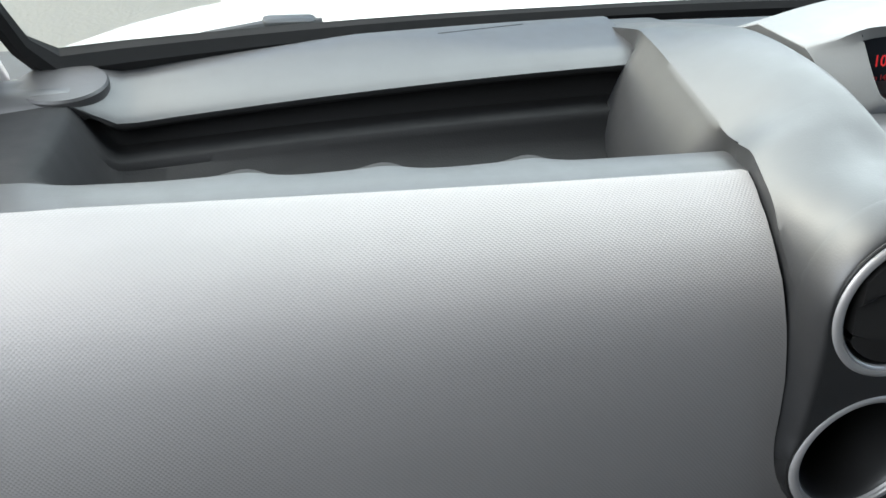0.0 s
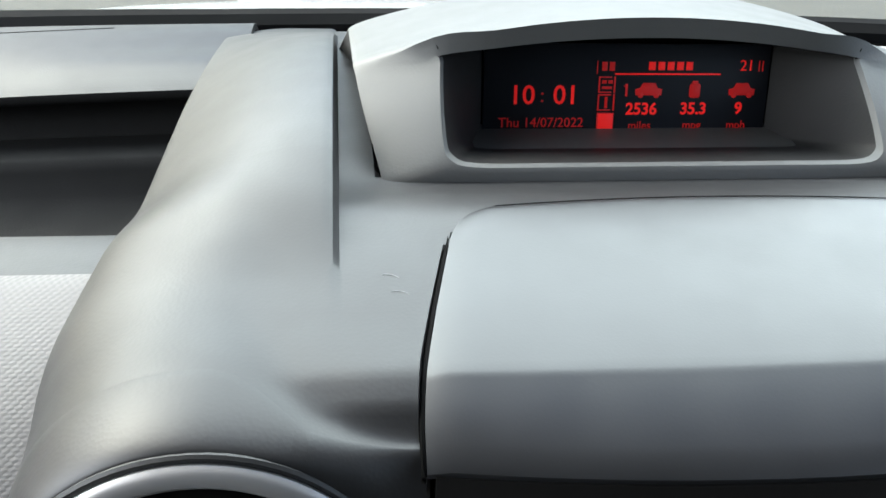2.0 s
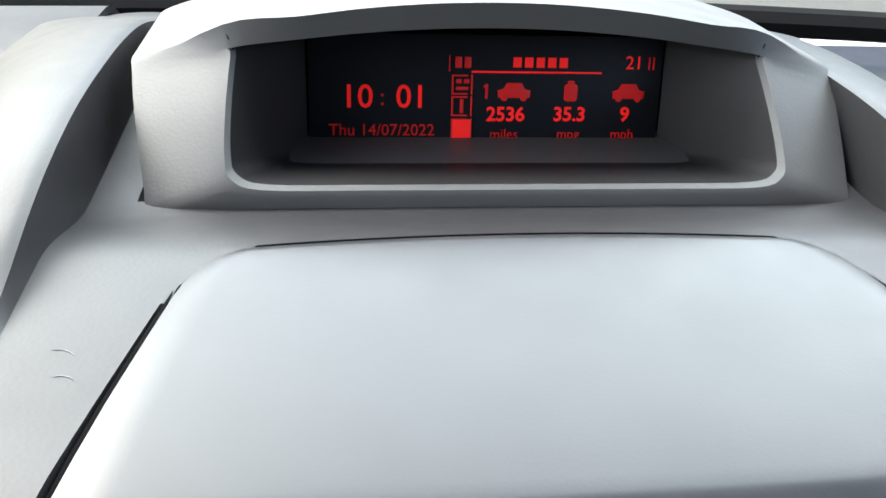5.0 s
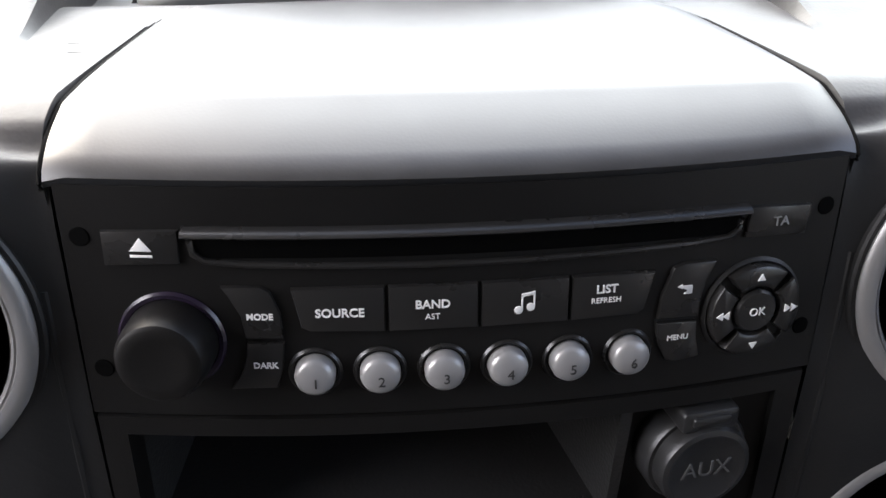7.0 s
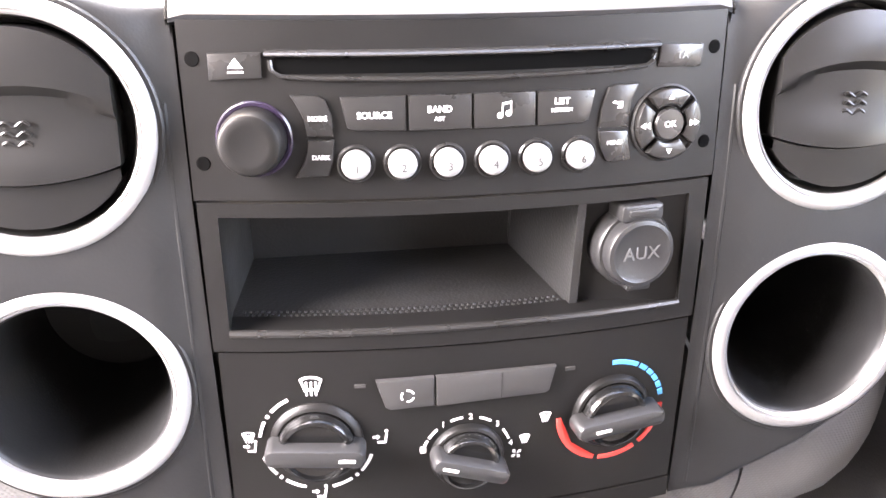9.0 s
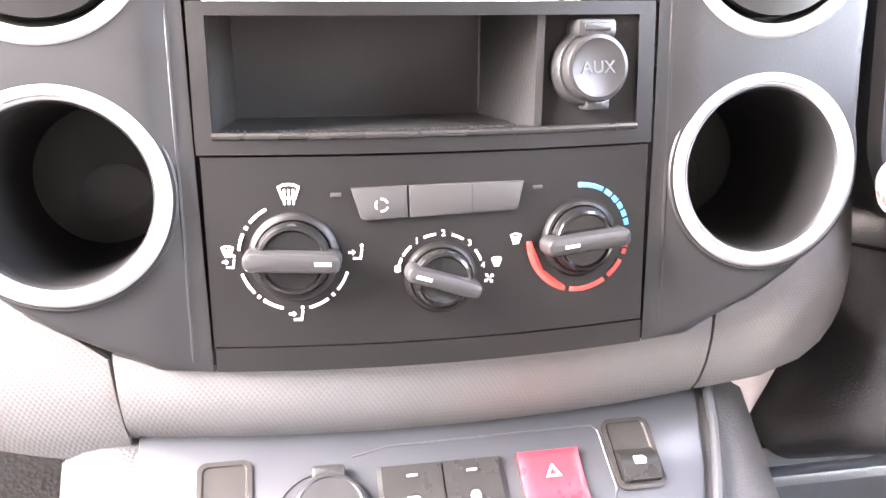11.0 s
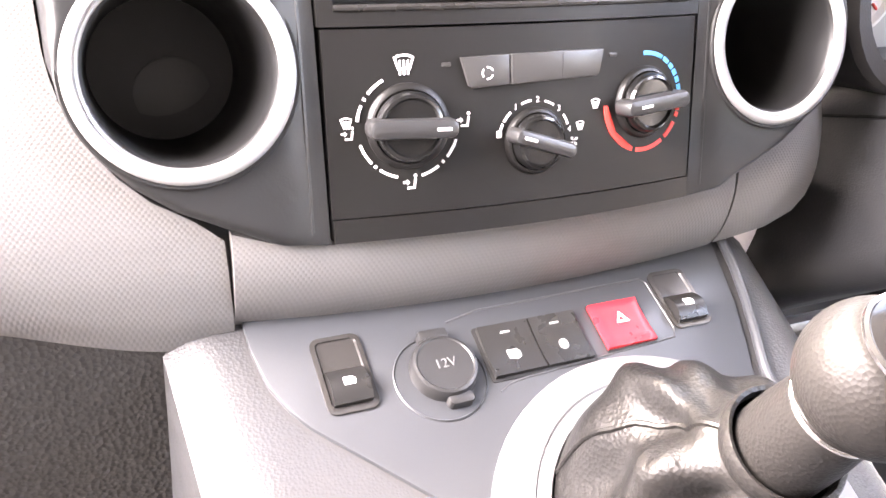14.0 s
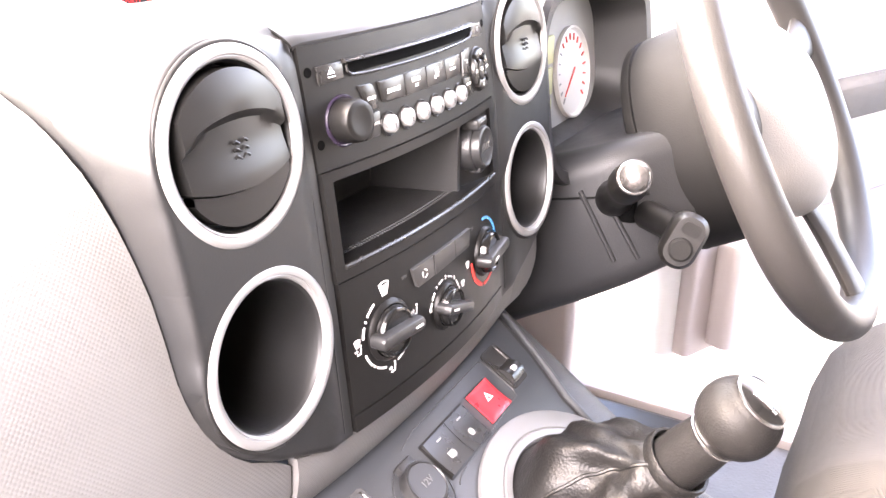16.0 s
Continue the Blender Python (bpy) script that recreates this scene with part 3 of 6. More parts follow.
m = Mesh()
cols = []
xs = [-0.70 + 0.02 * k for k in range(8)] + [-0.550 + 0.0032 * k for k in range(11)] + [-0.5165 + 0.004 * k for k in range(90)]
for x in xs:
    cols.append([(min(x, edge_x(y) + 0.002) if x > -0.2 else x, y, z) for y, z in pocket(x)])
m.grid([c[:5] for c in cols])
part("tray_edge", m, DASH, dashboard, "charcoal front edge of the tray", 60)
# the pocket's shade comes from the near-black colour, not from a different plastic
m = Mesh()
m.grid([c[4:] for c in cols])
part("storage_tray", m, TRAYM, dashboard, "long open recessed charcoal tray, its shade put into the colour", 60)
m = Mesh()


def rear_top(u, v):
    x = -0.70 + 0.545 * u
    b, t = lip_y(x), lip_z(x)
    y = b + (screen_y(x) - b) * v
    high = 1.0115 - 0.0070 * smooth(-0.46, -0.525, x)
    return (x, y, glide(v, [(0.0, t + 0.0015), (0.06, t + 0.0042), (0.2, min(t + 0.0080, high)), (0.42, min(t + 0.0120, high - 0.0005)), (0.64, min(t + 0.0150, high)), (0.82, min(t + 0.0140, high - 0.0025)), (1.0, 0.9985)]))


m.sheet(rear_top, 40, 36, 0.004, (0, 0.3, -1))
part("dash_top", m, DASH, dashboard, "charcoal dash top running to the windscreen")
m = Mesh()
m.tube([(-0.298 + 0.070 * k / 8, 0.3295 + 0.0140 * k / 8, 1.0112 - 0.0004 * k / 8) for k in range(9)], 0.0007, 6)
part("dash_slot", m, HOLE, dashboard, "narrow dark slot in the dash top")
SPEAKER = (-0.5570, 0.2895, 1.0024)
m = Mesh()
m.revolve([(0.0, 0.0024), (0.022, 0.0022), (0.0283, 0.0015), (0.0295, -0.0002), (0.0295, -0.014)], Matrix.Translation(SPEAKER) @ Matrix.Rotation(radians(1.5), 4, "X"), 40)
part("speaker_grille", m, TOWER, dashboard, "round dark speaker cover set into the dash top")

# lower dash below the glove panel and on the driver's side
m = Mesh()
m.sheet(lambda u, v: (-0.70 + 0.545 * u, 0.006 + 0.10 * (1 - v) ** 2 + 0.03 * (1 - u) ** 2, 0.48 + 0.348 * v), 20, 10, 0.01)
part("lower_dash", m, LOWER, dashboard, "black leather-grained lower dash panel")
# cavity black stands for the deep shade under the column
m = Mesh()
m.sheet(lambda u, v: (0.20 + 0.54 * u, 0.075 + 0.05 * (1 - v) ** 2, 0.685 + 0.155 * v), 16, 8, 0.01)
part("driver_lower_dash", m, CAVITY, dashboard, "lower dash behind the steering column, coloured black for the shade there")

m = Mesh()
m.sheet(lambda u, v: (0.148 + lerp_table(0.72 + 0.10 * v, [(0.72, 0.030), (0.75, 0.045), (0.785, 0.062), (0.82, 0.066)]) * u, 0.008 + 0.05 * u * u + 0.02 * (1 - v), 0.720 + 0.100 * v), 14, 12, 0.006)
part("knee_panel", m, DOORM, dashboard, "warm grey curved knee panel beside the console")
for k, (z, y) in enumerate(((0.693, 0.10), (0.660, 0.115))):
    m = Mesh()
    m.box(0.20, 0.42, y, y + 0.014, z - 0.004, z + 0.004, 0.003)
    part("footwell_ledge", m, CONSOLE, dashboard)

# ---- display hood ----
hood = thing("trip_display", (0, 0.13, 1.03), "hooded dashboard display showing glowing red figures", "display")


def key_loop(pts, per=7):
    out = []
    n = len(pts)
    for k in range(n):
        p0, p1, p2, p3 = (Vector(pts[(k + d) % n]) for d in (-1, 0, 1, 2))
        for i in range(per):
            t = i / per
            out.append(tuple(0.5 * ((2 * p1) + (p2 - p0) * t + (2 * p0 - 5 * p1 + 4 * p2 - p3) * t * t + (3 * p1 - p0 - 3 * p2 + p3) * t ** 3)))
    return out


HX = 0.0045  # the hood sits a little towards the driver


def hood_loop(half):
    """A closed ring from a half outline, bottom middle to top middle, mirrored about the hood's middle."""
    left = [(-x, y, z) for x, y, z in half[1:-1]][::-1]
    return key_loop([(x + HX, y, z) for x, y, z in half + left], 4)


def brow(x, edge):
    """The arch of the visor: its lower edge and the crease over it."""
    return 1.0692 - 0.0076 * (x / 0.0765) ** 2 if edge else 1.0766 - 0.0082 * (x / 0.0735) ** 2


RIM = [(0.0, 0.1262, 1.0278), (0.050, 0.1262, 1.0278), (0.090, 0.1263, 1.0281), (0.0978, 0.1272, 1.0290), (0.0997, 0.1335, 1.0330), (0.1036, 0.1510, 1.0428), (0.1064, 0.1675, 1.0516), (0.1058, 0.1745, 1.0550),
       (0.0900, 0.1770, 1.0606), (0.0600, 0.1790, 1.0680), (0.0300, 0.1800, 1.0728), (0.0, 0.1805, 1.0744)]
MOUTH = [(0.0, 0.1280, 1.0352), (0.040, 0.1280, 1.0352), (0.0685, 0.1281, 1.0354), (0.0764, 0.1300, 1.0374), (0.0783, 0.1345, 1.0410), (0.0785, 0.1460, 1.0500), (0.0776, 0.1590, 1.0600), (0.0768, 0.1615, 1.0618),
         (0.0590, 0.1605, brow(0.0590, True)), (0.0400, 0.1600, brow(0.0400, True)), (0.0200, 0.1597, brow(0.0200, True)), (0.0, 0.1596, brow(0.0, True))]


def between(a, b, t, dy=0.0):
    return tuple(p + (q - p) * t + (dy if k == 1 else 0) for k, (p, q) in enumerate(zip(a, b)))


CREASE = [between(a, b, 0.10, -0.0006) for a, b in zip(RIM[:7], MOUTH[:7])] + [(0.0800, 0.1640, 1.0672)] + [(x, y - 0.0006, brow(x, False)) for x, y, _ in MOUTH[8:]]
EDGE = [between(a, b, 0.82, -0.0007) for a, b in zip(RIM[:7], MOUTH[:7])] + [between(a, b, 0.93) for a, b in zip(CREASE[7:], MOUTH[7:])]
SKIN = [(0.112 * x / 0.1064, 0.265 + 0.02 * (z - 1.0278) / 0.047, 1.012 + (z - 1.0278) * 0.42) for x, y, z in RIM]
SHELL = [(x * 1.01, 0.205 + 0.45 * (y - 0.126), 1.0255 + (z - 1.0278) * 0.93) for x, y, z in RIM]
INSET = [between(a, (0.0, 0.150, 1.050), 0.018, 0.0022) for a in MOUTH]
THROAT = [(0.0, 0.1782, 1.0212), (0.030, 0.1782, 1.0212), (0.054, 0.1782, 1.0212), (0.0575, 0.1783, 1.0216), (0.0580, 0.1790, 1.0240), (0.0582, 0.1830, 1.0400), (0.0582, 0.1880, 1.0540), (0.0578, 0.1885, 1.0570),
          (0.0480, 0.1890, 1.0590), (0.0330, 0.1890, 1.0600), (0.0160, 0.1890, 1.0602), (0.0, 0.1890, 1.0602)]
m = Mesh()
m.grid([hood_loop(q) for q in (SKIN, SHELL, RIM, CREASE, EDGE, MOUTH, INSET)], None, True)
part("hood", m, HOODM, hood, "charcoal grained hood with arched visor lip", 32)
m = Mesh()
m.grid([hood_loop(q) for q in (INSET, THROAT)], None, True)
part("hood_lining", m, LINING, hood, "dark lining inside the hood", 50)
# split lines where the visor lip meets the hood's cheeks
for s_ in (-1, 1):
    m = Mesh()
    m.tube([(HX + s_ * 0.0772, 0.1622, 1.0610), (HX + s_ * 0.0782, 0.1628, 1.0640), (HX + s_ * 0.0796, 0.1645, 1.0668)], 0.0004, 6)
    part("visor_split", m, SEAL, hood, "fine dark split line")
SCR = Matrix.Translation((0, 0.1785, 1.0222)) @ Matrix.Rotation(radians(90 - 16.5), 4, "X")
m = Mesh()
m.prism([(-0.0530, 0), (0.0620, 0), (0.0620, 0.0365), (-0.0530, 0.0365)], 0.0012, 0.0003, SCR)
b = Mesh()
b.prism([(-0.078, -0.008), (0.086, -0.008), (0.080, 0.042), (-0.072, 0.042)], -0.0030, 0.0002, SCR, -0.0050)
part("screen_backing", b, HOLE, hood, "black backing behind the display")
screen = part("screen", m, SCREEN, hood, "dark glass display panel")


def lcd(text, size, x, y, mat=None, bold=0.0):
    letters(text, size, SCR @ Matrix.Translation((x, y, 0.0014)), mat or GLOWRED, screen, "figure", bold=bold)


def lcd_bars(x0, x1, y0, y1, n, mat, name="bars"):
    b = Mesh()
    w = (x1 - x0) / n
    for k in range(n):
        b.prism([(x0 + w * k, y0), (x0 + w * (k + 0.7), y0), (x0 + w * (k + 0.7), y1), (x0 + w * k, y1)], 0.0016, 0.0001, SCR, base=0.0012)
    return part(name, b, mat, screen)


lcd("10", 0.0104, -0.0378, 0.0166, bold=0.0001)
lcd(":", 0.0080, -0.0298, 0.0166, DIMRED)
lcd("01", 0.0104, -0.0204, 0.0166, bold=0.0001)
lcd("Thu 14/07/2022", 0.0053, -0.0299, 0.0061, DIMRED)
lcd("2536", 0.0064, 0.0103, 0.0113, bold=0.00016)
lcd("35.3", 0.0064, 0.0317, 0.0114, bold=0.00016)
lcd("9", 0.0064, 0.0505, 0.0115, bold=0.00016)
lcd("miles", 0.0046, 0.0100, 0.0049, DIMRED)
lcd("mpg", 0.0046, 0.0316, 0.0050, DIMRED)
lcd("mph", 0.0046, 0.0501, 0.0050, DIMRED)
lcd("21", 0.0060, 0.0524, 0.0282)
for k in range(5):
    lcd_bars(0.0122 + 0.0038 * k, 0.0160 + 0.0038 * k, 0.0265, 0.0297, 1, GLOWRED, "bar")
lcd_bars(-0.0012, 0.0600, 0.0247, 0.0253, 1, GLOWRED, "rule")
lcd_bars(-0.0086, -0.0081, 0.0250, 0.0300, 1, DIMRED, "rule")
for x in (0.0573, 0.0588):
    lcd_bars(x, x + 0.0006, 0.0262, 0.0302, 1, DIMRED, "rule")
for y0, y1 in ((0.0022, 0.0100), (0.0108, 0.0172), (0.0177, 0.0240)):
    lcd_bars(-0.0076, -0.0068, y0, y1, 1, DIMRED, "rule")
    lcd_bars(-0.0014, -0.0006, y0, y1, 1, DIMRED, "rule")
    for y in (y0, y1 - 0.0005):
        lcd_bars(-0.0076, -0.0002, y, y + 0.0005, 1, DIMRED, "rule")
lcd_bars(-0.0072, 0.0016, 0.0024, 0.0098, 1, GLOWRED, "lit_tab")
lcd_bars(-0.0048, -0.0032, 0.0118, 0.0162, 1, DIMRED, "tab_mark")
lcd_bars(-0.0062, -0.0005, 0.0192, 0.0202, 1, DIMRED, "tab_mark")
lcd_bars(-0.0062, -0.0012, 0.0213, 0.0226, 2, DIMRED, "tab_mark")
lcd_bars(-0.0066, -0.0006, 0.0262, 0.0296, 2, DIMRED, "tab_mark")
for x in (0.0128, 0.0512):
    b = Mesh()
    b.prism([(-0.0052, -0.0018), (0.0052, -0.0018), (0.0054, 0.0006), (0.0036, 0.0010), (0.0024, 0.0030), (-0.0024, 0.0030), (-0.0036, 0.0010), (-0.0054, 0.0006)], 0.0016, 0.0001, SCR @ Matrix.Translation((x, 0.0186, 0)), base=0.0012)
    b.prism(rounded(0.0034, 0.0013, 0.0003, 2, x, 0.0206), 0.0017, 0.0001, SCR, base=0.0012)
    for d in (-0.0032, 0.0032):
        b.prism(circle(0.0011, 10, x + d, 0.0168), 0.0017, 0.0001, SCR, base=0.0012)
    part("car_mark", b, DIMRED, screen)
b = Mesh()
b.prism([(0.0034, 0.0164), (0.0042, 0.0164), (0.0042, 0.0212), (0.0034, 0.0212), (0.0026, 0.0202), (0.0034, 0.0202)], 0.0016, 0.0001, SCR, base=0.0012)
part("trip_mark", b, DIMRED, screen)
b = Mesh()
b.prism(rounded(0.0044, 0.0056, 0.001, 3, 0.0317, 0.0186), 0.0016, 0.0001, SCR, base=0.0012)
b.prism(rounded(0.0022, 0.0010, 0.0003, 2, 0.0317, 0.0219), 0.0016, 0.0001, SCR, base=0.0012)
part("fuel_mark", b, DIMRED, screen)


# dark backing behind the stack's joints
for s_ in (-1, 1):
    m = Mesh()
    m.box(s_ * 0.0905 - 0.006, s_ * 0.0905 + 0.006, 0.012, 0.016, 0.832, 1.030, 0.001)
    part("joint_backing", m, CAVITY, dashboard)

# ---- radio ----
radio = thing("car_radio", (0, 0, 0.972), "black car radio with disc slot and silver buttons", "radio")
m = Mesh()
m.sheet(lambda u, v: (-0.0893 + 0.1786 * u, face_y(-0.0893 + 0.1786 * u, 0.9720 + 0.0560 * v), 0.9720 + 0.0560 * v), 30, 10, 0.010)
part("faceplate", m, BLACK, radio)


def raised(outline, x, z, depth, mat, parent, name, bevel=0.0006, base=-0.001, crown=0.0, label=""):
    """A raised piece on the stack's face; the outline about its own middle."""
    b = Mesh()
    b.prism(outline, depth, bevel, on_face(x, z), base, crown)
    return part(name, b, mat, parent, label)


def about(pts):
    cx, cz = sum(p[0] for p in pts) / len(pts), sum(p[1] for p in pts) / len(pts)
    return [(p[0] - cx, p[1] - cz) for p in pts], cx, cz


def key(pts, depth, name, mat=GLOSSB, parent=radio):
    o, cx, cz = about(pts)
    return raised(o, cx, cz, depth + 0.0003, mat, parent, name)


# disc slot: lip above, dark mouth, tray-like lower lip
m = Mesh()
m.sheet(lambda u, v: (-0.0634 + 0.1275 * u, face_y(-0.0634 + 0.1275 * u, 1.019) - 0.0012 - 0.0022 * math.sin(math.pi * v), 1.0172 + 0.0022 * v), 30, 6, 0.004)
part("slot_hood", m, GLOSSB, radio)
m = Mesh()
m.sheet(lambda u, v: (-0.0605 + 0.122 * u, face_y(-0.0605 + 0.122 * u, 1.0145) - 0.0006 * 1, 1.0122 + 0.0050 * v), 30, 2, 0.002)
part("slot_mouth", m, HOLE, radio)
m = Mesh()
sl = [(-0.0618, 1.0165), (-0.0615, 1.0135), (-0.059, 1.0117)] + [(-0.05 + 0.1 * k / 10, 1.0110 - 0.0006 * math.sin(math.pi * k / 10)) for k in range(11)] + [(0.0600, 1.0117), (0.0625, 1.0135), (0.0630, 1.0165)]
m.tube([(x, face_y(x, z) - 0.0008, z) for x, z in sl], 0.0008, 8)
part("slot_rim", m, GLOSSB, radio)
key([(-0.0806, 1.0182), (-0.0640, 1.0187), (-0.0642, 1.0108), (-0.0806, 1.0101)], 0.0008, "eject_button")
key([(0.0648, 1.0184), (0.0808, 1.0175), (0.0801, 1.0101), (0.0640, 1.0108)], 0.0008, "ta_button")
o = [(-0.0024, -0.0012), (0.0024, -0.0012), (0, 0.0020)]
raised(o, -0.0722, 1.0150, 0.0013, WHITE, radio, "eject_mark", 0.0001, 0.0006)
raised([(-0.0024, -0.0003), (0.0024, -0.0003), (0.0024, 0.0003), (-0.0024, 0.0003)], -0.0722, 1.0127, 0.0013, WHITE, radio, "eject_mark", 0.0001, 0.0006)
letters("TA", 0.0034, on_face(0.0728, 1.0142, 0.0013), GREYP, radio)
# volume knob
KM = on_face(-0.0683, 0.9920)
m = Mesh()
m.revolve([(0.0122, -0.001), (0.0122, 0.0004), (0.0116, 0.0010), (0.0106, 0.0008), (0.0100, 0.0)], KM, 48)
part("knob_collar", m, material("violet_black_collar", (0.016, 0.011, 0.022), 0.25), radio, "violet-tinged collar")
m = Mesh()
m.revolve([(0.0104, 0.0), (0.0103, 0.006), (0.0100, 0.0092), (0.0093, 0.0108), (0.0082, 0.0114), (0.0060, 0.0112), (0.0030, 0.0109), (0.0, 0.0108)], KM, 48)
part("volume_knob", m, BLACK, radio, "round black rubbery volume knob")
# shaped keys
key([(-0.0565, 1.0057), (-0.0480, 1.0057), (-0.0458, 1.0045), (-0.0437, 0.9990), (-0.0434, 0.9928), (-0.0517, 0.9928), (-0.0524, 0.9980), (-0.0548, 1.0030)], 0.0010, "mode_key")
key([(-0.0517, 0.9918), (-0.0434, 0.9918), (-0.0440, 0.9850), (-0.0455, 0.9800), (-0.0562, 0.9797), (-0.0535, 0.9840), (-0.0522, 0.9880)], 0.0010, "dark_key")
letters("MODE", 0.0021, on_face(-0.0482, 0.9985, 0.0015), WHITE, radio, bold=0.00005)
letters("DARK", 0.0021, on_face(-0.0478, 0.9862, 0.0015), WHITE, radio, bold=0.00005)
key([(-0.0412, 1.0052), (-0.0205, 1.0054), (-0.0205, 0.9943), (-0.0372, 0.9946), (-0.0392, 0.9955)], 0.0012, "source_key")
key([(-0.0197, 1.0054), (0.0005, 1.0054), (0.0007, 0.9943), (-0.0197, 0.9943)], 0.0012, "band_key")
key([(0.0013, 1.0054), (0.0215, 1.0054), (0.0217, 0.9943), (0.0013, 0.9943)], 0.0012, "tone_key")
key([(0.0223, 1.0054), (0.0424, 1.0052), (0.0402, 0.9955), (0.0385, 0.9944), (0.0223, 0.9943)], 0.0012, "list_key")
letters("SOURCE", 0.0029, on_face(-0.0305, 0.9993, 0.0017), WHITE, radio, bold=0.00006)
letters("BAND", 0.0029, on_face(-0.0098, 1.0008, 0.0017), WHITE, radio, bold=0.00006)
letters("AST", 0.0020, on_face(-0.0098, 0.9978, 0.0017), WHITE, radio)
letters("LIST", 0.0029, on_face(0.0305, 1.0018, 0.0017), WHITE, radio, bold=0.00006)
letters("REFRESH", 0.0019, on_face(0.0305, 0.9990, 0.0017), WHITE, radio)
NM = on_face(0.0112, 1.0000)
m = Mesh()
for dx, dz in ((-0.0014, -0.0018), (0.0014, -0.0012)):
    m.prism(circle(0.0010, 14, dx, dz), 0.0018, 0.0001, NM, 0.001)
m.prism([(-0.0008, -0.0018), (-0.0004, -0.0018), (-0.0004, 0.0022), (-0.0008, 0.0022)], 0.0018, 0.0001, NM, 0.001)
m.prism([(0.0020, -0.0012), (0.0024, -0.0012), (0.0024, 0.0028), (0.0020, 0.0028)], 0.0018, 0.0001, NM, 0.001)
m.prism([(-0.0008, 0.0014), (0.0024, 0.0020), (0.0024, 0.0028), (-0.0008, 0.0022)], 0.0018, 0.0001, NM, 0.001)
part("note_mark", m, WHITE, radio)
# six round station buttons
for k in range(6):
    x = -0.0368 + 0.01486 * k
    M1 = on_face(x, 0.9838)
    m = Mesh()
    m.revolve([(0.0063, -0.0005), (0.0063, 0.0003), (0.0058, 0.0009), (0.0052, 0.0004), (0.0050, -0.0005)], M1, 32)
    b = Mesh()
    b.revolve([(0.0047, -0.001), (0.0047, 0.0026), (0.0044, 0.0034), (0.0036, 0.0040), (0.0018, 0.0043), (0.0, 0.0044)], M1, 32)
    bt = part("station_button", b, BUTTON, radio, "round pearl silver button")
    part("button_socket", m, GLOSSB, bt)
    letters(str(k + 1), 0.0036, M1 @ Matrix.Translation((0.0003, -0.0010, 0.0044)), KEYG, bt, "numeral")
# back and menu keys, round direction pad
key([(0.0470, 1.0053), (0.0498, 1.0062), (0.0578, 1.0062), (0.0556, 1.0010), (0.0546, 0.9960), (0.0545, 0.9918), (0.0440, 0.9922), (0.0446, 0.9985)], 0.0010, "back_key")
key([(0.0440, 0.9913), (0.0545, 0.9908), (0.0550, 0.9860), (0.0562, 0.9808), (0.0495, 0.9800), (0.0470, 0.9808), (0.0448, 0.9855)], 0.0010, "menu_key")
letters("MENU", 0.0020, on_face(0.0496, 0.9870, 0.0015), WHITE, radio)
m = Mesh()
BM = on_face(0.0503, 0.9994)
m.prism([(-0.0016, 0.0012), (0.0016, 0.0012), (0.0016, -0.0010), (-0.0004, -0.0010), (-0.0004, -0.0006), (0.0012, -0.0006), (0.0012, 0.0008), (-0.0016, 0.0008)], 0.0016, 0.0001, BM, 0.0009)
m.prism([(-0.0010, 0.0004), (-0.0010, 0.0016), (-0.0022, 0.0010)], 0.0016, 0.0001, BM, 0.0009)
part("back_mark", m, WHITE, radio)
PM = on_face(0.0690, 0.9920)
m = Mesh()
m.revolve([(0.0134, -0.001), (0.0134, 0.0002), (0.0126, 0.0009), (0.0120, 0.0)], PM, 48)
part("pad_recess", m, CAVITY, radio)
for q in range(4):
    b = Mesh()
    a0, a1 = q * math.pi / 2 + math.radians(-39), q * math.pi / 2 + math.radians(39)
    arc = [a0 + (a1 - a0) * k / 10 for k in range(11)]
    b.prism([(0.0121 * math.cos(a), 0.0121 * math.sin(a)) for a in arc] + [(0.0064 * math.cos(a), 0.0064 * math.sin(a)) for a in arc[::-1]], 0.0030, 0.0010, PM, -0.001, 0.0)
    part("pad_key", b, GLOSSB, radio)
m = Mesh()
m.revolve([(0.0057, -0.001), (0.0057, 0.0022), (0.0050, 0.0030), (0.0, 0.0031)], PM, 32)
part("ok_key", m, GLOSSB, radio)
letters("OK", 0.0030, PM @ Matrix.Translation((0, 0, 0.0032)), WHITE, radio)
for ang, n in ((90, 1), (270, 1), (0, 2), (180, 2)):
    b = Mesh()
    for k in range(n):
        d = 0.0092 + (k - (n - 1) / 2) * 0.0017
        rot = PM @ Matrix.Rotation(radians(ang), 4, "Z") @ Matrix.Translation((d, 0, 0))
        b.prism([(-0.0008, -0.0011), (0.0010, 0), (-0.0008, 0.0011)], 0.0033, 0.0001, rot, 0.0029)
    part("arrow_mark", b, WHITE, radio)
for x, z in ((-0.0853, 1.0164), (-0.0850, 0.9841), (0.0853, 1.0162), (0.0845, 0.9844)):
    b = Mesh()
    b.revolve([(0.0023, 0.0001), (0.0021, 0.0003), (0.0, 0.0003)], on_face(x, z), 20)
    part("release_hole", b, HOLE, radio, "small dark release hole")

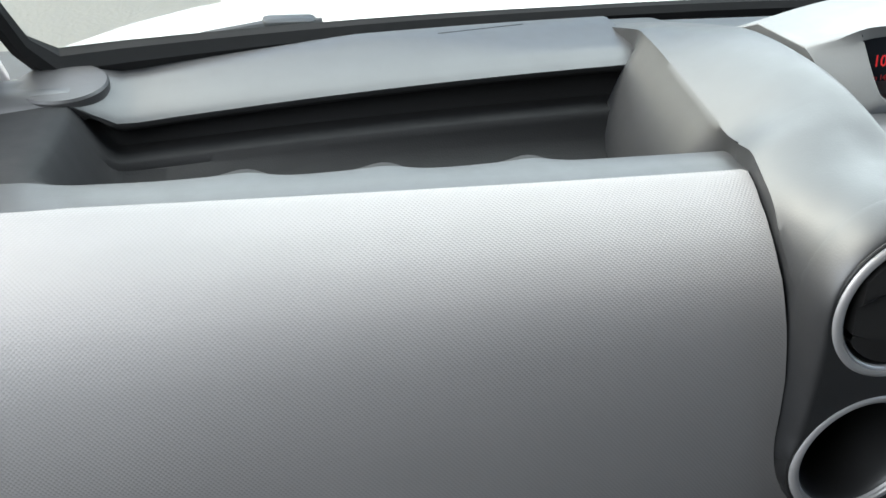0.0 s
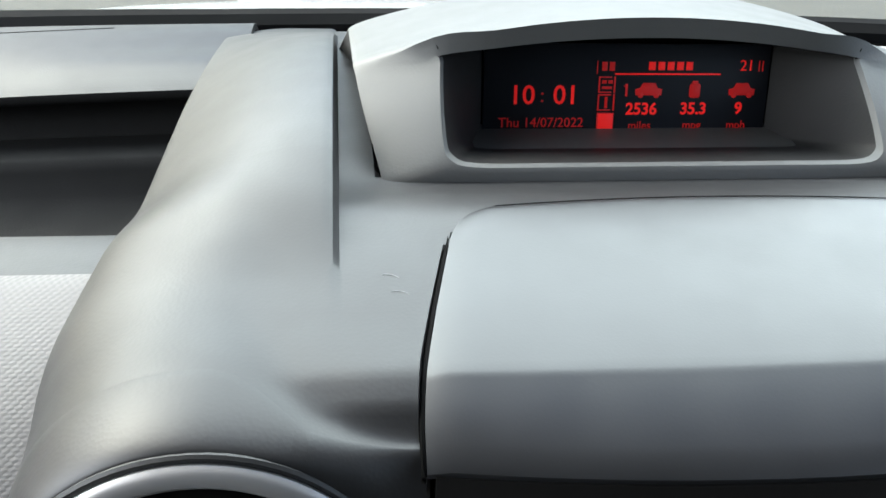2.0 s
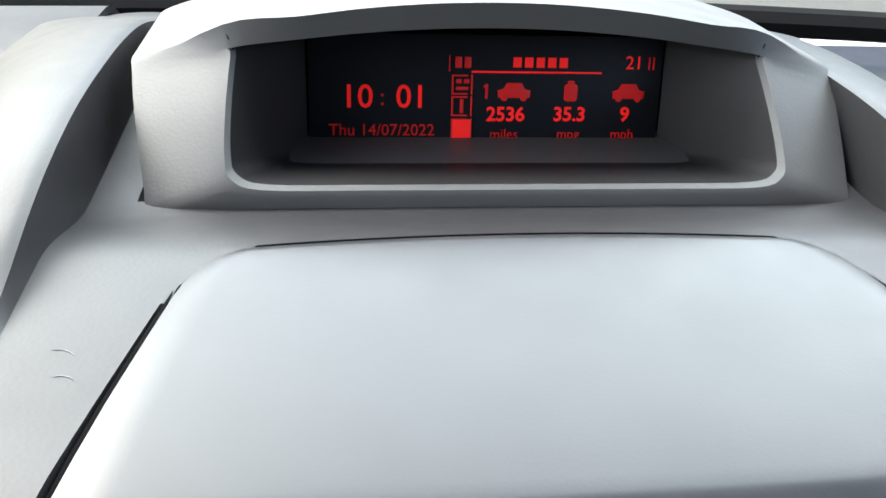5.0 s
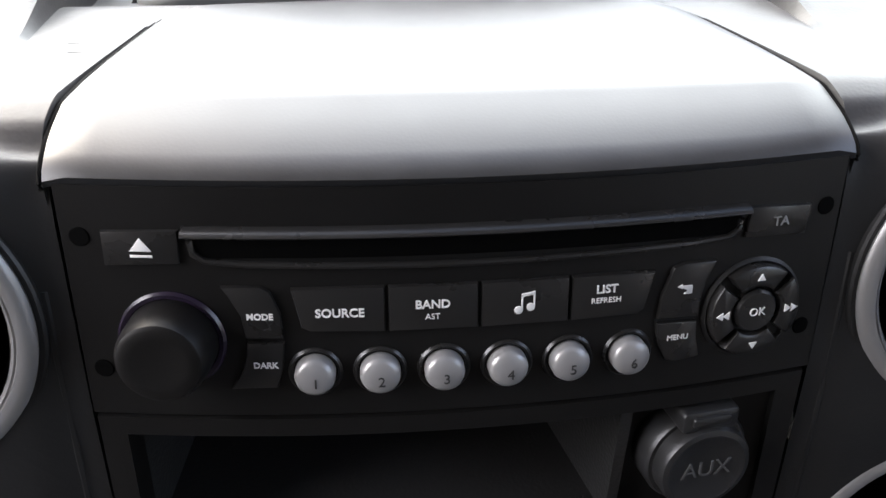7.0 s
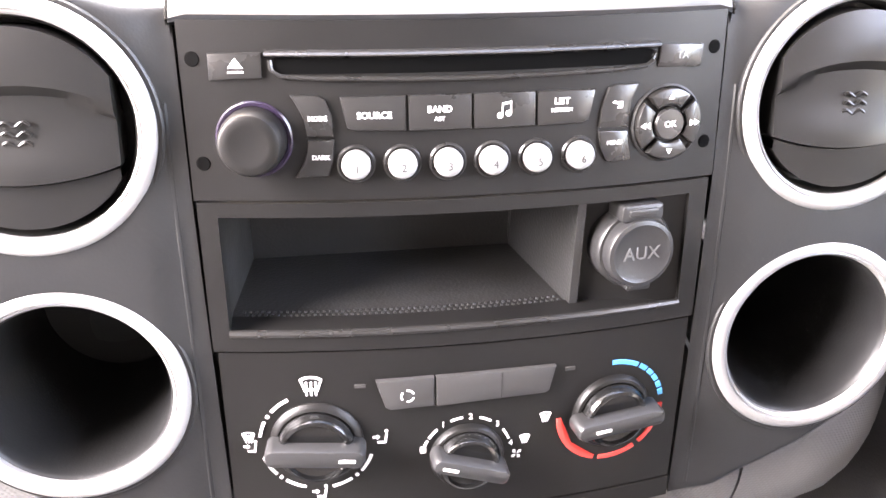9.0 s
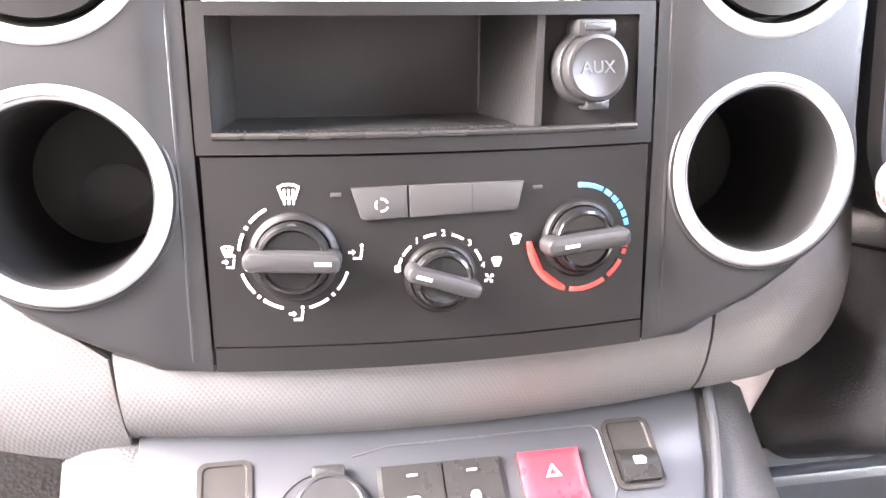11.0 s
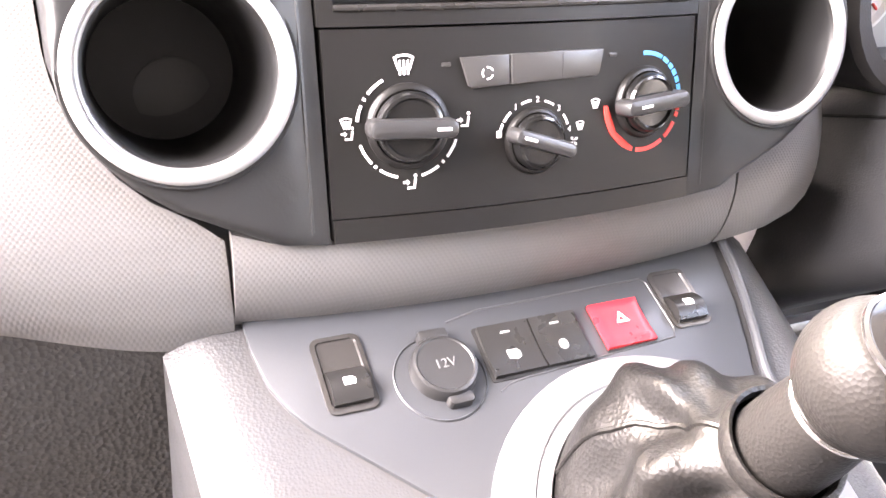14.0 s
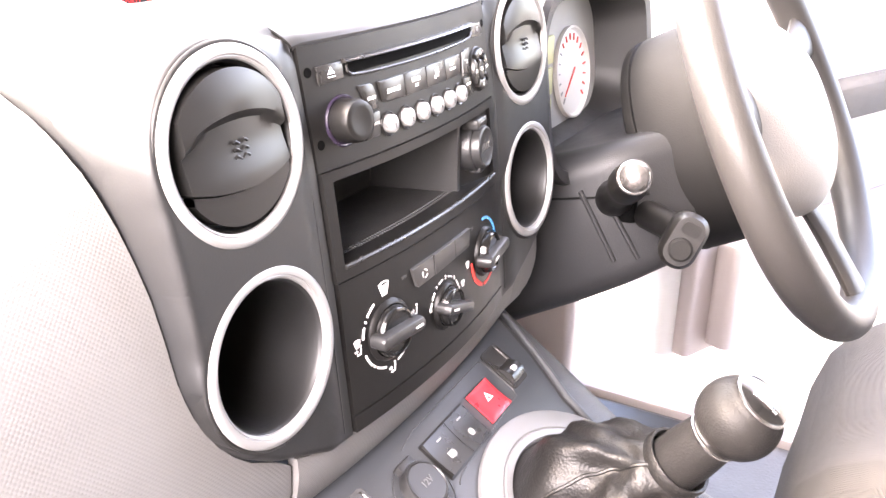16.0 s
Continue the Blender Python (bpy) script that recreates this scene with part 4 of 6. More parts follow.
# ---- storage cubby with audio socket ----
cubby = thing("storage_cubby", (0, 0.02, 0.918), "open black storage cubby under the radio", "storage cubby")
OX0, OX1, OZ0, OZ1 = -0.0822, 0.0805, 0.9240, 0.9665
m = Mesh()
for x0, x1, z0, z1 in ((-0.0885, 0.0875, OZ1, 0.9714), (-0.0885, 0.0875, 0.9175, OZ0), (-0.0885, OX0, OZ0, OZ1), (OX1, 0.0875, OZ0, OZ1)):
    m.sheet(lambda u, v: (x0 + (x1 - x0) * u, face_y(x0 + (x1 - x0) * u, z0 + (z1 - z0) * v) - 0.0008, z0 + (z1 - z0) * v), max(2, int((x1 - x0) * 160)), 4, 0.012)
part("frame", m, BLACK, cubby)
m = Mesh()
m.tube([(OX0 + (OX1 - OX0) * k / 20, face_y(OX0 + (OX1 - OX0) * k / 20, OZ0) - 0.0006, OZ0 + 0.0002) for k in range(21)], 0.0014, 8)
part("front_lip", m, GLOSSB, cubby)
BY = 0.048
m = Mesh()
m.sheet(lambda u, v: (OX0 + (0.0400 - OX0) * u, (1 - v) * (face_y(OX0 + (0.04 - OX0) * u, OZ0) + 0.002) + v * BY, OZ0 - 0.0005 - 0.002 * v), 16, 12, 0.003, (0, 0, -1))
part("box_floor", m, CUBBY, cubby)
m = Mesh()
m.sheet(lambda u, v: (OX0 - 0.0005 + 0.006 * u, 0.0 + BY * u, OZ0 - 0.003 + (OZ1 - OZ0 + 0.005) * v), 6, 4, 0.003, (-1, 0, 0))
part("box_side", m, CUBBY, cubby)
m = Mesh()
m.sheet(lambda u, v: (OX0 + (0.0400 - OX0) * u, BY, OZ0 - 0.004 + (OZ1 - OZ0 + 0.006) * v), 8, 4, 0.003)
part("box_back", m, CUBBY, cubby)
m = Mesh()
m.sheet(lambda u, v: (0.0400 - 0.010 * u, -0.008 + (BY + 0.008) * u, OZ0 - 0.003 + (OZ1 - OZ0 + 0.005) * v), 6, 4, 0.003, (1, 0, 0))
part("box_side", m, CUBBY, cubby)
m = Mesh()
m.sheet(lambda u, v: (OX0 + (OX1 - OX0) * u, 0.0 + BY * v, OZ1 + 0.001), 6, 4, 0.003, (0, 0, 1))
part("box_roof", m, CUBBY, cubby)
m = Mesh()
for r in range(5):
    for k in range(52 + r):
        x = OX0 + 0.004 + 0.0022 * k + (0.0011 if r % 2 else 0)
        if x < 0.0375:
            y = face_y(x, OZ0) + 0.006 + 0.0024 * r
            m.prism(circle(0.0006, 6), 0.0004, 0.0001, Matrix.Translation((x, y, OZ0 - 0.0006)), -0.0005)
tagged(part("floor_studs", m, RUBBER, cubby, "rows of small raised dots"), kind="stuff")
m = Mesh()
m.sheet(lambda u, v: (0.0400 + (OX1 - 0.0400) * u, face_y(0.06, OZ0 + (OZ1 - OZ0) * v) + 0.010 - 0.006 * u, OZ0 - 0.001 + (OZ1 - OZ0 + 0.002) * v), 6, 6, 0.004)
part("socket_panel", m, BLACK, cubby)
# thin lighter bar drawn as the bright line of light on the rear corner
m = Mesh()
m.tube([(0.0300, BY - 0.0006, OZ0 + 0.001), (0.0300, BY - 0.0006, OZ1 - 0.001)], 0.0005, 6)
part("corner_glint", m, KEYG, cubby)
AM = on_face(0.0620, 0.9468) @ Matrix.Translation((0, 0, -0.006))
socket = thing("audio_socket", AM.translation, "round black audio socket with hinged rubber cap", "socket")
m = Mesh()
m.revolve([(0.0148, -0.004), (0.0148, 0.0035), (0.0140, 0.0048), (0.0125, 0.0050), (0.0122, 0.0040)], AM, 40)
part("collar", m, RUBBER, socket)
m = Mesh()
m.revolve([(0.0130, 0.002), (0.0130, 0.0085), (0.0124, 0.0098), (0.0110, 0.0102), (0.0098, 0.0096), (0.0, 0.0096)], AM, 40)
cap = part("cap", m, RUBBER, socket)
m = Mesh()
m.prism(rounded(0.0160, 0.0066, 0.0016, 4, 0, 0.0148), 0.0088, 0.0012, AM, -0.002)
m.prism(rounded(0.0110, 0.0030, 0.0010, 4, 0, 0.0152), 0.0096, 0.0006, AM, 0.004)
part("hinge", m, RUBBER, socket)
m = Mesh()
m.prism(rounded(0.0100, 0.0050, 0.0016, 4, 0.002, -0.0138), 0.0060, 0.0012, AM, -0.002)
part("thumb_tab", m, RUBBER, socket)
letters("AUX", 0.0068, AM @ Matrix.Translation((0, 0, 0.0097)), material("pale_moulded_letters", (0.085, 0.085, 0.085), 0.5), cap, depth=0.0003)

# ---- climate panel ----
climate = thing("climate_panel", (0, -0.01, 0.836), "black heater control panel with three rotary knobs", "climate panel")
part("faceplate", face_plate(-0.0872, 0.0865, 0.8436, 0.9165, 0.0, 0.010), BLACK, climate)
part("lower_strip", face_plate(-0.0868, 0.0868, 0.8335, 0.8430, 0.0004, 0.008, 24, 3), BLACK, climate)


def rotary(x, z, r, bar, turn, mark):
    M1 = on_face(x, z)
    k = thing("rotary_knob", M1.translation, "black rotary knob with a raised grip bar", "knob", "heater knobs")
    b = Mesh()
    b.revolve([(r * 1.14, -0.001), (r * 1.14, 0.0006), (r * 1.06, 0.0022), (r * 0.98, 0.0026), (r * 0.97, 0.0)], M1, 48)
    part("rim", b, BLACK, k)
    b = Mesh()
    b.revolve([(r * 0.95, -0.001), (r * 0.93, 0.005), (r * 0.86, 0.0068), (r * 0.78, 0.0072), (r * 0.72, 0.0060), (0.0, 0.0060)], M1, 48)
    part("dial", b, DIALM, k)
    R = M1 @ Matrix.Rotation(radians(turn), 4, "Z")
    b = Mesh()
    b.prism(rounded(2 * bar, r * 0.52, r * 0.22, 6), 0.0118, 0.0022, R, 0.002)
    g = part("grip", b, RUBBER, k)
    b = Mesh()
    b.prism(rounded(0.0060, 0.0013, 0.0003, 2, mark, 0.0), 0.0121, 0.0001, R, 0.0112)
    part("pointer", b, WHITE, g)


rotary(-0.0551, 0.8790, 0.0150, 0.0180, -2, 0.0115)
rotary(0.0004, 0.8690, 0.0125, 0.0150, -18, -0.0085)
rotary(0.0572, 0.8808, 0.0140, 0.0178, 4, -0.0080)


def dash_arc(x, z, r, a0, a1, w, mat, parent, name="scale_mark", n=10):
    b = Mesh()
    arc = [radians(a0 + (a1 - a0) * k / n) for k in range(n + 1)]
    b.prism([((r + w / 2) * math.cos(a), (r + w / 2) * math.sin(a)) for a in arc] + [((r - w / 2) * math.cos(a), (r - w / 2) * math.sin(a)) for a in arc[::-1]], 0.0003, 0.00005, on_face(x, z), -0.0003)
    return part(name, b, mat, parent)


for a0, a1 in ((118, 140), (154, 172), (198, 222), (234, 256), (284, 306), (320, 342)):
    dash_arc(-0.0551, 0.8790, 0.0207, a0, a1, 0.0011, WHITE, climate)
for a in (147, 228, 313):
    dash_arc(-0.0551, 0.8790, 0.0207, a - 1.6, a + 1.6, 0.0013, WHITE, climate, n=3)
for a0, a1 in ((58, 74), (96, 112), (132, 148), (20, 36), (152, 166)):
    dash_arc(0.0004, 0.8690, 0.0170, a0, a1, 0.0009, WHITE, climate)
for txt, a in (("1", 122), ("2", 86), ("3", 48), ("4", 12)):
    letters(txt, 0.0034, on_face(0.0004 + 0.0172 * math.cos(radians(a)), 0.8690 + 0.0172 * math.sin(radians(a)), 0.0003), WHITE, climate, "numeral")
raised(rounded(0.0024, 0.0028, 0.0006, 3), -0.0162, 0.8729, 0.0003, WHITE, climate, "off_mark", 0.0001)
for a0, a1 in ((62, 92),):
    dash_arc(0.0572, 0.8808, 0.0213, a0, a1, 0.0019, BLUE, climate)
for k in range(5):
    dash_arc(0.0572, 0.8808, 0.0213, 50 - 10 * k, 57 - 10 * k if k else 59, 0.0019, BLUE, climate, n=4)
for k in range(3):
    dash_arc(0.0572, 0.8808, 0.0213, -7 - 8 * k, -1 - 8 * k, 0.0019, REDP, climate, n=4)
for a0, a1 in ((-52, -30), (-100, -58), (-180, -106)):
    dash_arc(0.0572, 0.8808, 0.0213, a0, a1, 0.0019, REDP, climate)


def screen_icon(x, z, s, parent=climate):
    """The windscreen sign: a fan outline with three wavy strokes."""
    b = Mesh()
    M1 = on_face(x, z)
    o = [(-1.0, 0.7), (-0.5, 0.95), (0, 1.0), (0.5, 0.95), (1.0, 0.7), (0.6, -0.5), (0, -0.35), (-0.6, -0.5)]
    i = [(p[0] * 0.78, (p[1] - 0.2) * 0.72 + 0.22) for p in o]
    for k in range(8):
        q = [o[k], o[(k + 1) % 8], i[(k + 1) % 8], i[k]]
        b.prism([(p[0] * s, p[1] * s) for p in q], 0.0003, 0.00003, M1, -0.0002)
    for dx in (-0.4, 0, 0.4):
        b.prism([((dx - 0.09) * s, -0.9 * s), ((dx + 0.09) * s, -0.9 * s), ((dx + 0.09) * s, 0.45 * s), ((dx - 0.09) * s, 0.45 * s)], 0.00032, 0.00003, M1, -0.0002)
    part("windscreen_mark", b, WHITE, parent)


def seat_icon(x, z, s, parent=climate, up=False):
    """A small seated-outline sign with an arrow, as plain strokes."""
    b = Mesh()
    M1 = on_face(x, z)
    for q in ([(0.3, -0.8), (0.55, -0.8), (0.75, 0.4), (0.5, 0.4)], [(-0.4, -0.8), (0.4, -0.8), (0.4, -0.55), (-0.4, -0.55)], [(-0.9, -0.1), (-0.3, -0.1), (-0.3, 0.15), (-0.9, 0.15)], [(-0.45, 0.35), (-0.45, -0.35), (-0.1, 0.02)]):
        b.prism([(p[0] * s, p[1] * s) for p in q], 0.0003, 0.00003, M1, -0.0002)
    b.prism([(0.6 * s + 0.2 * s * math.cos(a), 0.75 * s + 0.2 * s * math.sin(a)) for a in (2 * math.pi * k / 10 for k in range(10))], 0.0003, 0.00003, M1, -0.0002)
    part("air_flow_mark", b, WHITE, parent)


screen_icon(-0.0560, 0.9027, 0.0042)
screen_icon(-0.0797, 0.8812, 0.0024)
seat_icon(-0.0792, 0.8772, 0.0030)
seat_icon(-0.0318, 0.8800, 0.0034)
seat_icon(-0.0550, 0.8565, 0.0034)
screen_icon(0.0306, 0.8822, 0.0023)
screen_icon(0.0228, 0.8735, 0.0021)
m = Mesh()
FM = on_face(0.0197, 0.8672)
for k in range(4):
    m.prism([(0.0002, 0.0002), (0.0018, 0.0004), (0.0019, 0.0015), (0.0008, 0.0015)], 0.0003, 0.00003, FM @ Matrix.Rotation(math.pi / 2 * k, 4, "Z"), -0.0002)
part("fan_mark", m, WHITE, climate)
key([(-0.0332, 0.9047), (-0.0122, 0.9052), (-0.0120, 0.8932), (-0.0280, 0.8924), (-0.0298, 0.8934)], 0.0016, "recirculation_key", KEYG, climate)
key([(-0.0116, 0.9052), (0.0124, 0.9054), (0.0332, 0.9052), (0.0310, 0.8952), (0.0296, 0.8942), (0.0128, 0.8938), (-0.0114, 0.8932)], 0.0016, "blank_key", KEYG, climate)
m = Mesh()
m.tube([on_face(0.0126, z, 0.0019).translation for z in (0.8942, 0.8980, 0.9020, 0.9050)], 0.00012, 5)
part("key_seam", m, BLACK, climate)
for a in (20, 140, 260):
    b = Mesh()
    arc = [radians(a + 8 * k) for k in range(11)]
    b.prism([(0.0026 * math.cos(t), 0.0026 * math.sin(t)) for t in arc] + [(0.0020 * math.cos(t), 0.0020 * math.sin(t)) for t in arc[::-1]], 0.0021, 0.00003, on_face(-0.0218, 0.8982), 0.0014)
    part("circulation_mark", b, WHITE, climate)
for x in (-0.0387, 0.0393):
    raised(rounded(0.0040, 0.0016, 0.0004, 3), x, 0.9022, 0.0003, KEYG, climate, "indicator_lamp", 0.0001)

# ---- rings, vents and cup holders ----
def ring_mesh(M1, r):
    b = Mesh()
    b.revolve([(r - 0.0030, -0.010), (r - 0.0020, -0.0030), (r - 0.0012, -0.0010), (r - 0.0010, -0.0002), (r - 0.0014, 0.0006), (r - 0.0024, 0.0012), (r - 0.0038, 0.0015), (r - 0.0052, 0.0012), (r - 0.0056, 0.0002), (r - 0.0061, 0.0004), (r - 0.0069, -0.0002), (r - 0.0074, -0.0020)], M1, 72)
    return b


def gasket_mesh(M1, r):
    b = Mesh()
    b.revolve([(r + 0.0008, -0.012), (r + 0.0008, -0.0012), (r + 0.0002, -0.0006), (r - 0.0010, -0.0008), (r - 0.0020, -0.004)], M1, 72)
    return b


def ring_pose(x, z):
    n = Matrix.Rotation(radians(90 - 7), 4, "X")
    return Matrix.Translation((x, edge_y(z) - 0.0022, z)) @ n


for s in (-1, 1):
    V = ring_pose(s * RING_X, VENT_Z)
    vent = thing("air_vent", V.translation, "round black air vent in a satin silver ring", "air vent", "dash air vents")
    part("ring", ring_mesh(V, RING_R), SILVER, vent, "satin silver ring")
    part("gasket", gasket_mesh(V, RING_R), CAVITY, vent)
    b = Mesh()
    b.revolve([(0.0348, -0.0010), (0.0338, -0.0018), (0.0331, -0.004), (0.0330, -0.014), (0.0, -0.016)], V, 64)
    part("bezel", b, BLACK, vent)
    # two shutter halves: a large upper flap with a scooped thumb rest, and a lower flap
    b = Mesh()
    rows = []
    for j in range(15):
        v = j / 14
        row = []
        for k in range(25):
            u = -1 + 2 * k / 24
            yy = -0.0115 - 0.0045 * (1 - u * u) + v * (0.0312 * math.sqrt(max(0.0, 1 - (u * 0.86) ** 2)) + 0.0115 + 0.0045 * (1 - u * u))
            xx = u * 0.0285
            rr = min(1, math.hypot(xx, yy) / 0.0335)
            h = 0.0065 * math.sqrt(max(0, 1 - rr * rr * 0.8)) - 0.002
            arcline = 0.0135 - 0.010 * u * u
            h -= 0.0035 * smooth(arcline + 0.0015, arcline - 0.0015, yy) * smooth(-0.016, 0.004, yy)
            row.append((xx, yy, h))
        rows.append(row)
    b.grid(rows, V)
    b.grid([rows[0], [(x, y, z - 0.012) for x, y, z in rows[0]]], V)
    b.grid([[r[0] for r in rows], [(r[0][0], r[0][1], r[0][2] - 0.012) for r in rows]], V)
    b.grid([[r[-1] for r in rows], [(r[-1][0], r[-1][1], r[-1][2] - 0.012) for r in rows]], V)
    b.grid([rows[-1], [(x, y, z - 0.012) for x, y, z in rows[-1]]], V)
    flap = part("upper_flap", b, VENTM, vent)
    b = Mesh()
    rows = []
    for j in range(7):
        v = j / 6
        row = []
        for k in range(25):
            u = -1 + 2 * k / 24
            y1 = -0.0125 - 0.0045 * (1 - u * u)
            y0 = -0.0312 * math.sqrt(max(0.0, 1 - (u * 0.86) ** 2))
            xx, yy = u * 0.0280, y0 + (y1 - y0) * v
            row.append((xx, yy, 0.0015 * math.sqrt(max(0, 1 - (math.hypot(xx, yy) / 0.0336) ** 2 * 0.9))))
        rows.append(row)
    b.grid(rows, V)
    b.grid([rows[-1], [(x, y, z - 0.010) for x, y, z in rows[-1]]], V)
    b.grid([rows[0], [(x, y, z - 0.010) for x, y, z in rows[0]]], V)
    part("lower_flap", b, VENTM, vent)
    b = Mesh()
    for k in range(3):
        pts = [(-0.0042 + 0.0084 * i / 16, -0.0005 + 0.0030 * (k - 1) + 0.0007 * math.sin(i / 16 * 3.2 * math.pi), 0.0020) for i in range(17)]
        b.tube([V @ Vector(p) for p in pts], 0.0006, 6)
    part("wave_mark", b, VENTM, flap, "three moulded waves")

    C = ring_pose(s * RING_X, CUP_Z)
    cup = thing("cup_holder", C.translation, "deep black cup holder in a satin silver ring", "cup holder", "dash cup holders")
    part("ring", ring_mesh(C, RING_R), SILVER, cup, "satin silver ring")
    part("gasket", gasket_mesh(C, RING_R), CAVITY, cup)
    b = Mesh()
    b.revolve([(0.0348, -0.0010), (0.0338, -0.0020), (0.0331, -0.004), (0.0330, -0.010), (0.0325, -0.05), (0.0310, -0.085), (0.0, -0.086)], C, 64)
    part("well", b, CAVITY, cup, "black well")
    b = Mesh()
    b.revolve([(0.0180, -0.0859), (0.0178, -0.0855), (0.0165, -0.0853), (0.0, -0.0854)], C @ Matrix.Translation((0.004 * -s, -0.0125, 0)), 40)
    part("floor_pad", b, RUBBER, cup, "worn grey rubber pad")


# ---- console with switches ----
SLOPE = math.atan(0.62)
CP = Matrix.Translation((0, -0.014, 0.786)) @ Matrix.Rotation(SLOPE, 4, "X")


def con(x, y, out=0.0):
    """A pose on the console's sloping panel, at x and the world's y."""
    return CP @ Matrix.Translation((x, (y + 0.014) / math.cos(SLOPE), out))


def con_pts(pts):
    return [(x, (y + 0.014) / math.cos(SLOPE)) for x, y in pts]


console = thing("centre_console", (0, -0.15, 0.45), "grey plastic centre console below the stack", "console")


def con_z(y):
    return lerp_table(y, [(-0.60, 0.640), (-0.30, 0.668), (-0.20, 0.690), (-0.15, 0.708), (-0.10, 0.7327), (0.03, 0.8133)])


m = Mesh()


def con_skin(u, v):
    y = 0.022 - 0.60 * v ** 1.5
    half = lerp_table(y, [(-0.6, 0.115), (-0.2, 0.132), (-0.06, 0.150), (0.02, 0.157)])
    k = -1 + 2 * u
    x = half * k
    edge = max(0, (abs(k) - 0.86) / 0.14)
    return (x, y, con_z(y) - 0.0030 - 0.012 * edge ** 2.2)


m.sheet(con_skin, 32, 40, 0.012, (0, 0, -1))
for s in (-1, 1):
    m.sheet(lambda u, v: (s * (lerp_table(0.022 - 0.60 * u ** 1.5, [(-0.6, 0.115), (-0.2, 0.132), (-0.06, 0.150), (0.02, 0.157)]) + 0.0 + 0.01 * (1 - v)), 0.022 - 0.60 * u ** 1.5, 0.36 + (con_z(0.022 - 0.60 * u ** 1.5) - 0.0155 - 0.36) * v), 30, 8, 0.006, (-s, 0, 0))
part("body", m, CONSOLE, console, "mid grey grained plastic body")
m = Mesh()
o = con_pts([(-0.123, 0.004), (-0.1225, -0.010), (-0.119, -0.025), (-0.1135, -0.035), (-0.107, -0.043), (-0.085, -0.062), (-0.062, -0.082), (-0.053, -0.105), (0.100, -0.105), (0.098, -0.085), (0.102, -0.062), (0.110, -0.045), (0.117, -0.028), (0.126, 0.004)])
m.prism(o, 0.0, 0.0008, CP, -0.004)
part("switch_panel", m, PANELM, console, "smooth blue-grey switch panel")

m = Mesh()
gr = [(-0.0242, -0.0455), (-0.018, -0.0430), (-0.010, -0.0420), (0.034, -0.0400), (0.072, -0.0385), (0.0745, -0.0345), (0.0735, -0.0110), (0.0710, -0.0085), (-0.020, -0.0095), (-0.036, -0.0125)]
m.tube([con(x, y, 0.0) @ Vector((0, 0, 0)) for x, y in gr], 0.0005, 6)
part("panel_groove", m, CONSOLE, console)

m = Mesh()
m.tube([con(x, y, 0.0002).translation for x, y in ((0.1325, 0.004), (0.1290, -0.012), (0.1235, -0.028), (0.1165, -0.045), (0.1085, -0.062), (0.1045, -0.085), (0.1050, -0.105))], 0.0026, 10)
part("edge_strip", m, PANELM, console, "raised grey edge of the switch panel")

# window switches in their recesses
def window_switch(x0, x1, y0, y1, label):
    cx, cy = (x0 + x1) / 2, (y0 + y1) / 2
    sw = thing("window_switch", con(cx, cy).translation, label, "switch", "window switches")
    w, h = x1 - x0, (y1 - y0) / math.cos(SLOPE)
    M1 = con(cx, cy)
    b = Mesh()
    o1 = rounded(w + 0.004, h + 0.004, 0.004, 4)
    o2 = rounded(w, h, 0.0025, 4)
    lo = [(x * 0.92, y * 0.94 + 0.001, 0.0004) for x, y in o2]
    b.grid([[(x, y, 0.0) for x, y in o1], [(x, y, 0.0012) for x, y in o1], [(x, y, 0.0012) for x, y in o2], lo], M1, True)
    b.cap(lo, M1)
    part("recess", b, SMOKE, sw, "smoky scooped recess")
    b = Mesh()
    rows = []
    for j in range(9):
        v = j / 8
        yy = -h * 0.46 + h * 0.50 * v
        rows.append([(-w * 0.46, yy, 0.0010 + 0.0050 * math.sin(math.pi * (0.15 + 0.80 * v))), (w * 0.46, yy, 0.0010 + 0.0050 * math.sin(math.pi * (0.15 + 0.80 * v)))])
    b.grid(rows, M1)
    for col in (0, 1):
        b.grid([[r[col] for r in rows], [(r[col][0], r[col][1], 0.0) for r in rows]], M1)
    b.grid([rows[-1], [(p[0], p[1], 0.0) for p in rows[-1]]], M1)
    b.grid([rows[0], [(p[0], p[1], 0.0) for p in rows[0]]], M1)
    rk = part("rocker", b, GLOSSB, sw)
    b = Mesh()
    b.prism([(-0.0026, -0.0018), (0.0022, -0.0018), (0.0028, 0.0004), (0.0012, 0.0018), (-0.0026, 0.0018)], 0.0002, 0.00004, M1 @ Matrix.Translation((0, -h * 0.20, 0.0059)), -0.0008)
    part("window_mark", b, WHITE, rk)


window_switch(-0.0968, -0.0788, -0.0395, -0.0118, "black window switch in a scooped recess")
window_switch(0.0772, 0.0952, -0.0340, -0.0088, "black window switch in a scooped recess, driver's side")

PLUG = con(-0.0480, -0.0350)
power = thing("power_socket", PLUG.translation, "round twelve volt socket under a grey rubber cap", "socket")
m = Mesh()
m.revolve([(0.0208, -0.001), (0.0208, 0.0004), (0.0203, 0.0008), (0.0198, 0.0002), (0.0, 0.0002)], PLUG, 48)
part("base_disc", m, PANELM, power)
m = Mesh()
C2 = PLUG @ Matrix.Translation((0.002, 0.003, 0))
m.revolve([(0.0150, 0.0), (0.0148, 0.0050), (0.0140, 0.0066), (0.0128, 0.0070), (0.0122, 0.0064), (0.0, 0.0066)], C2, 40)
cap = part("cap", m, RUBBER, power)
m = Mesh()
m.prism(rounded(0.0135, 0.0055, 0.0014, 4, 0, 0.0160), 0.0055, 0.001, C2, 0)
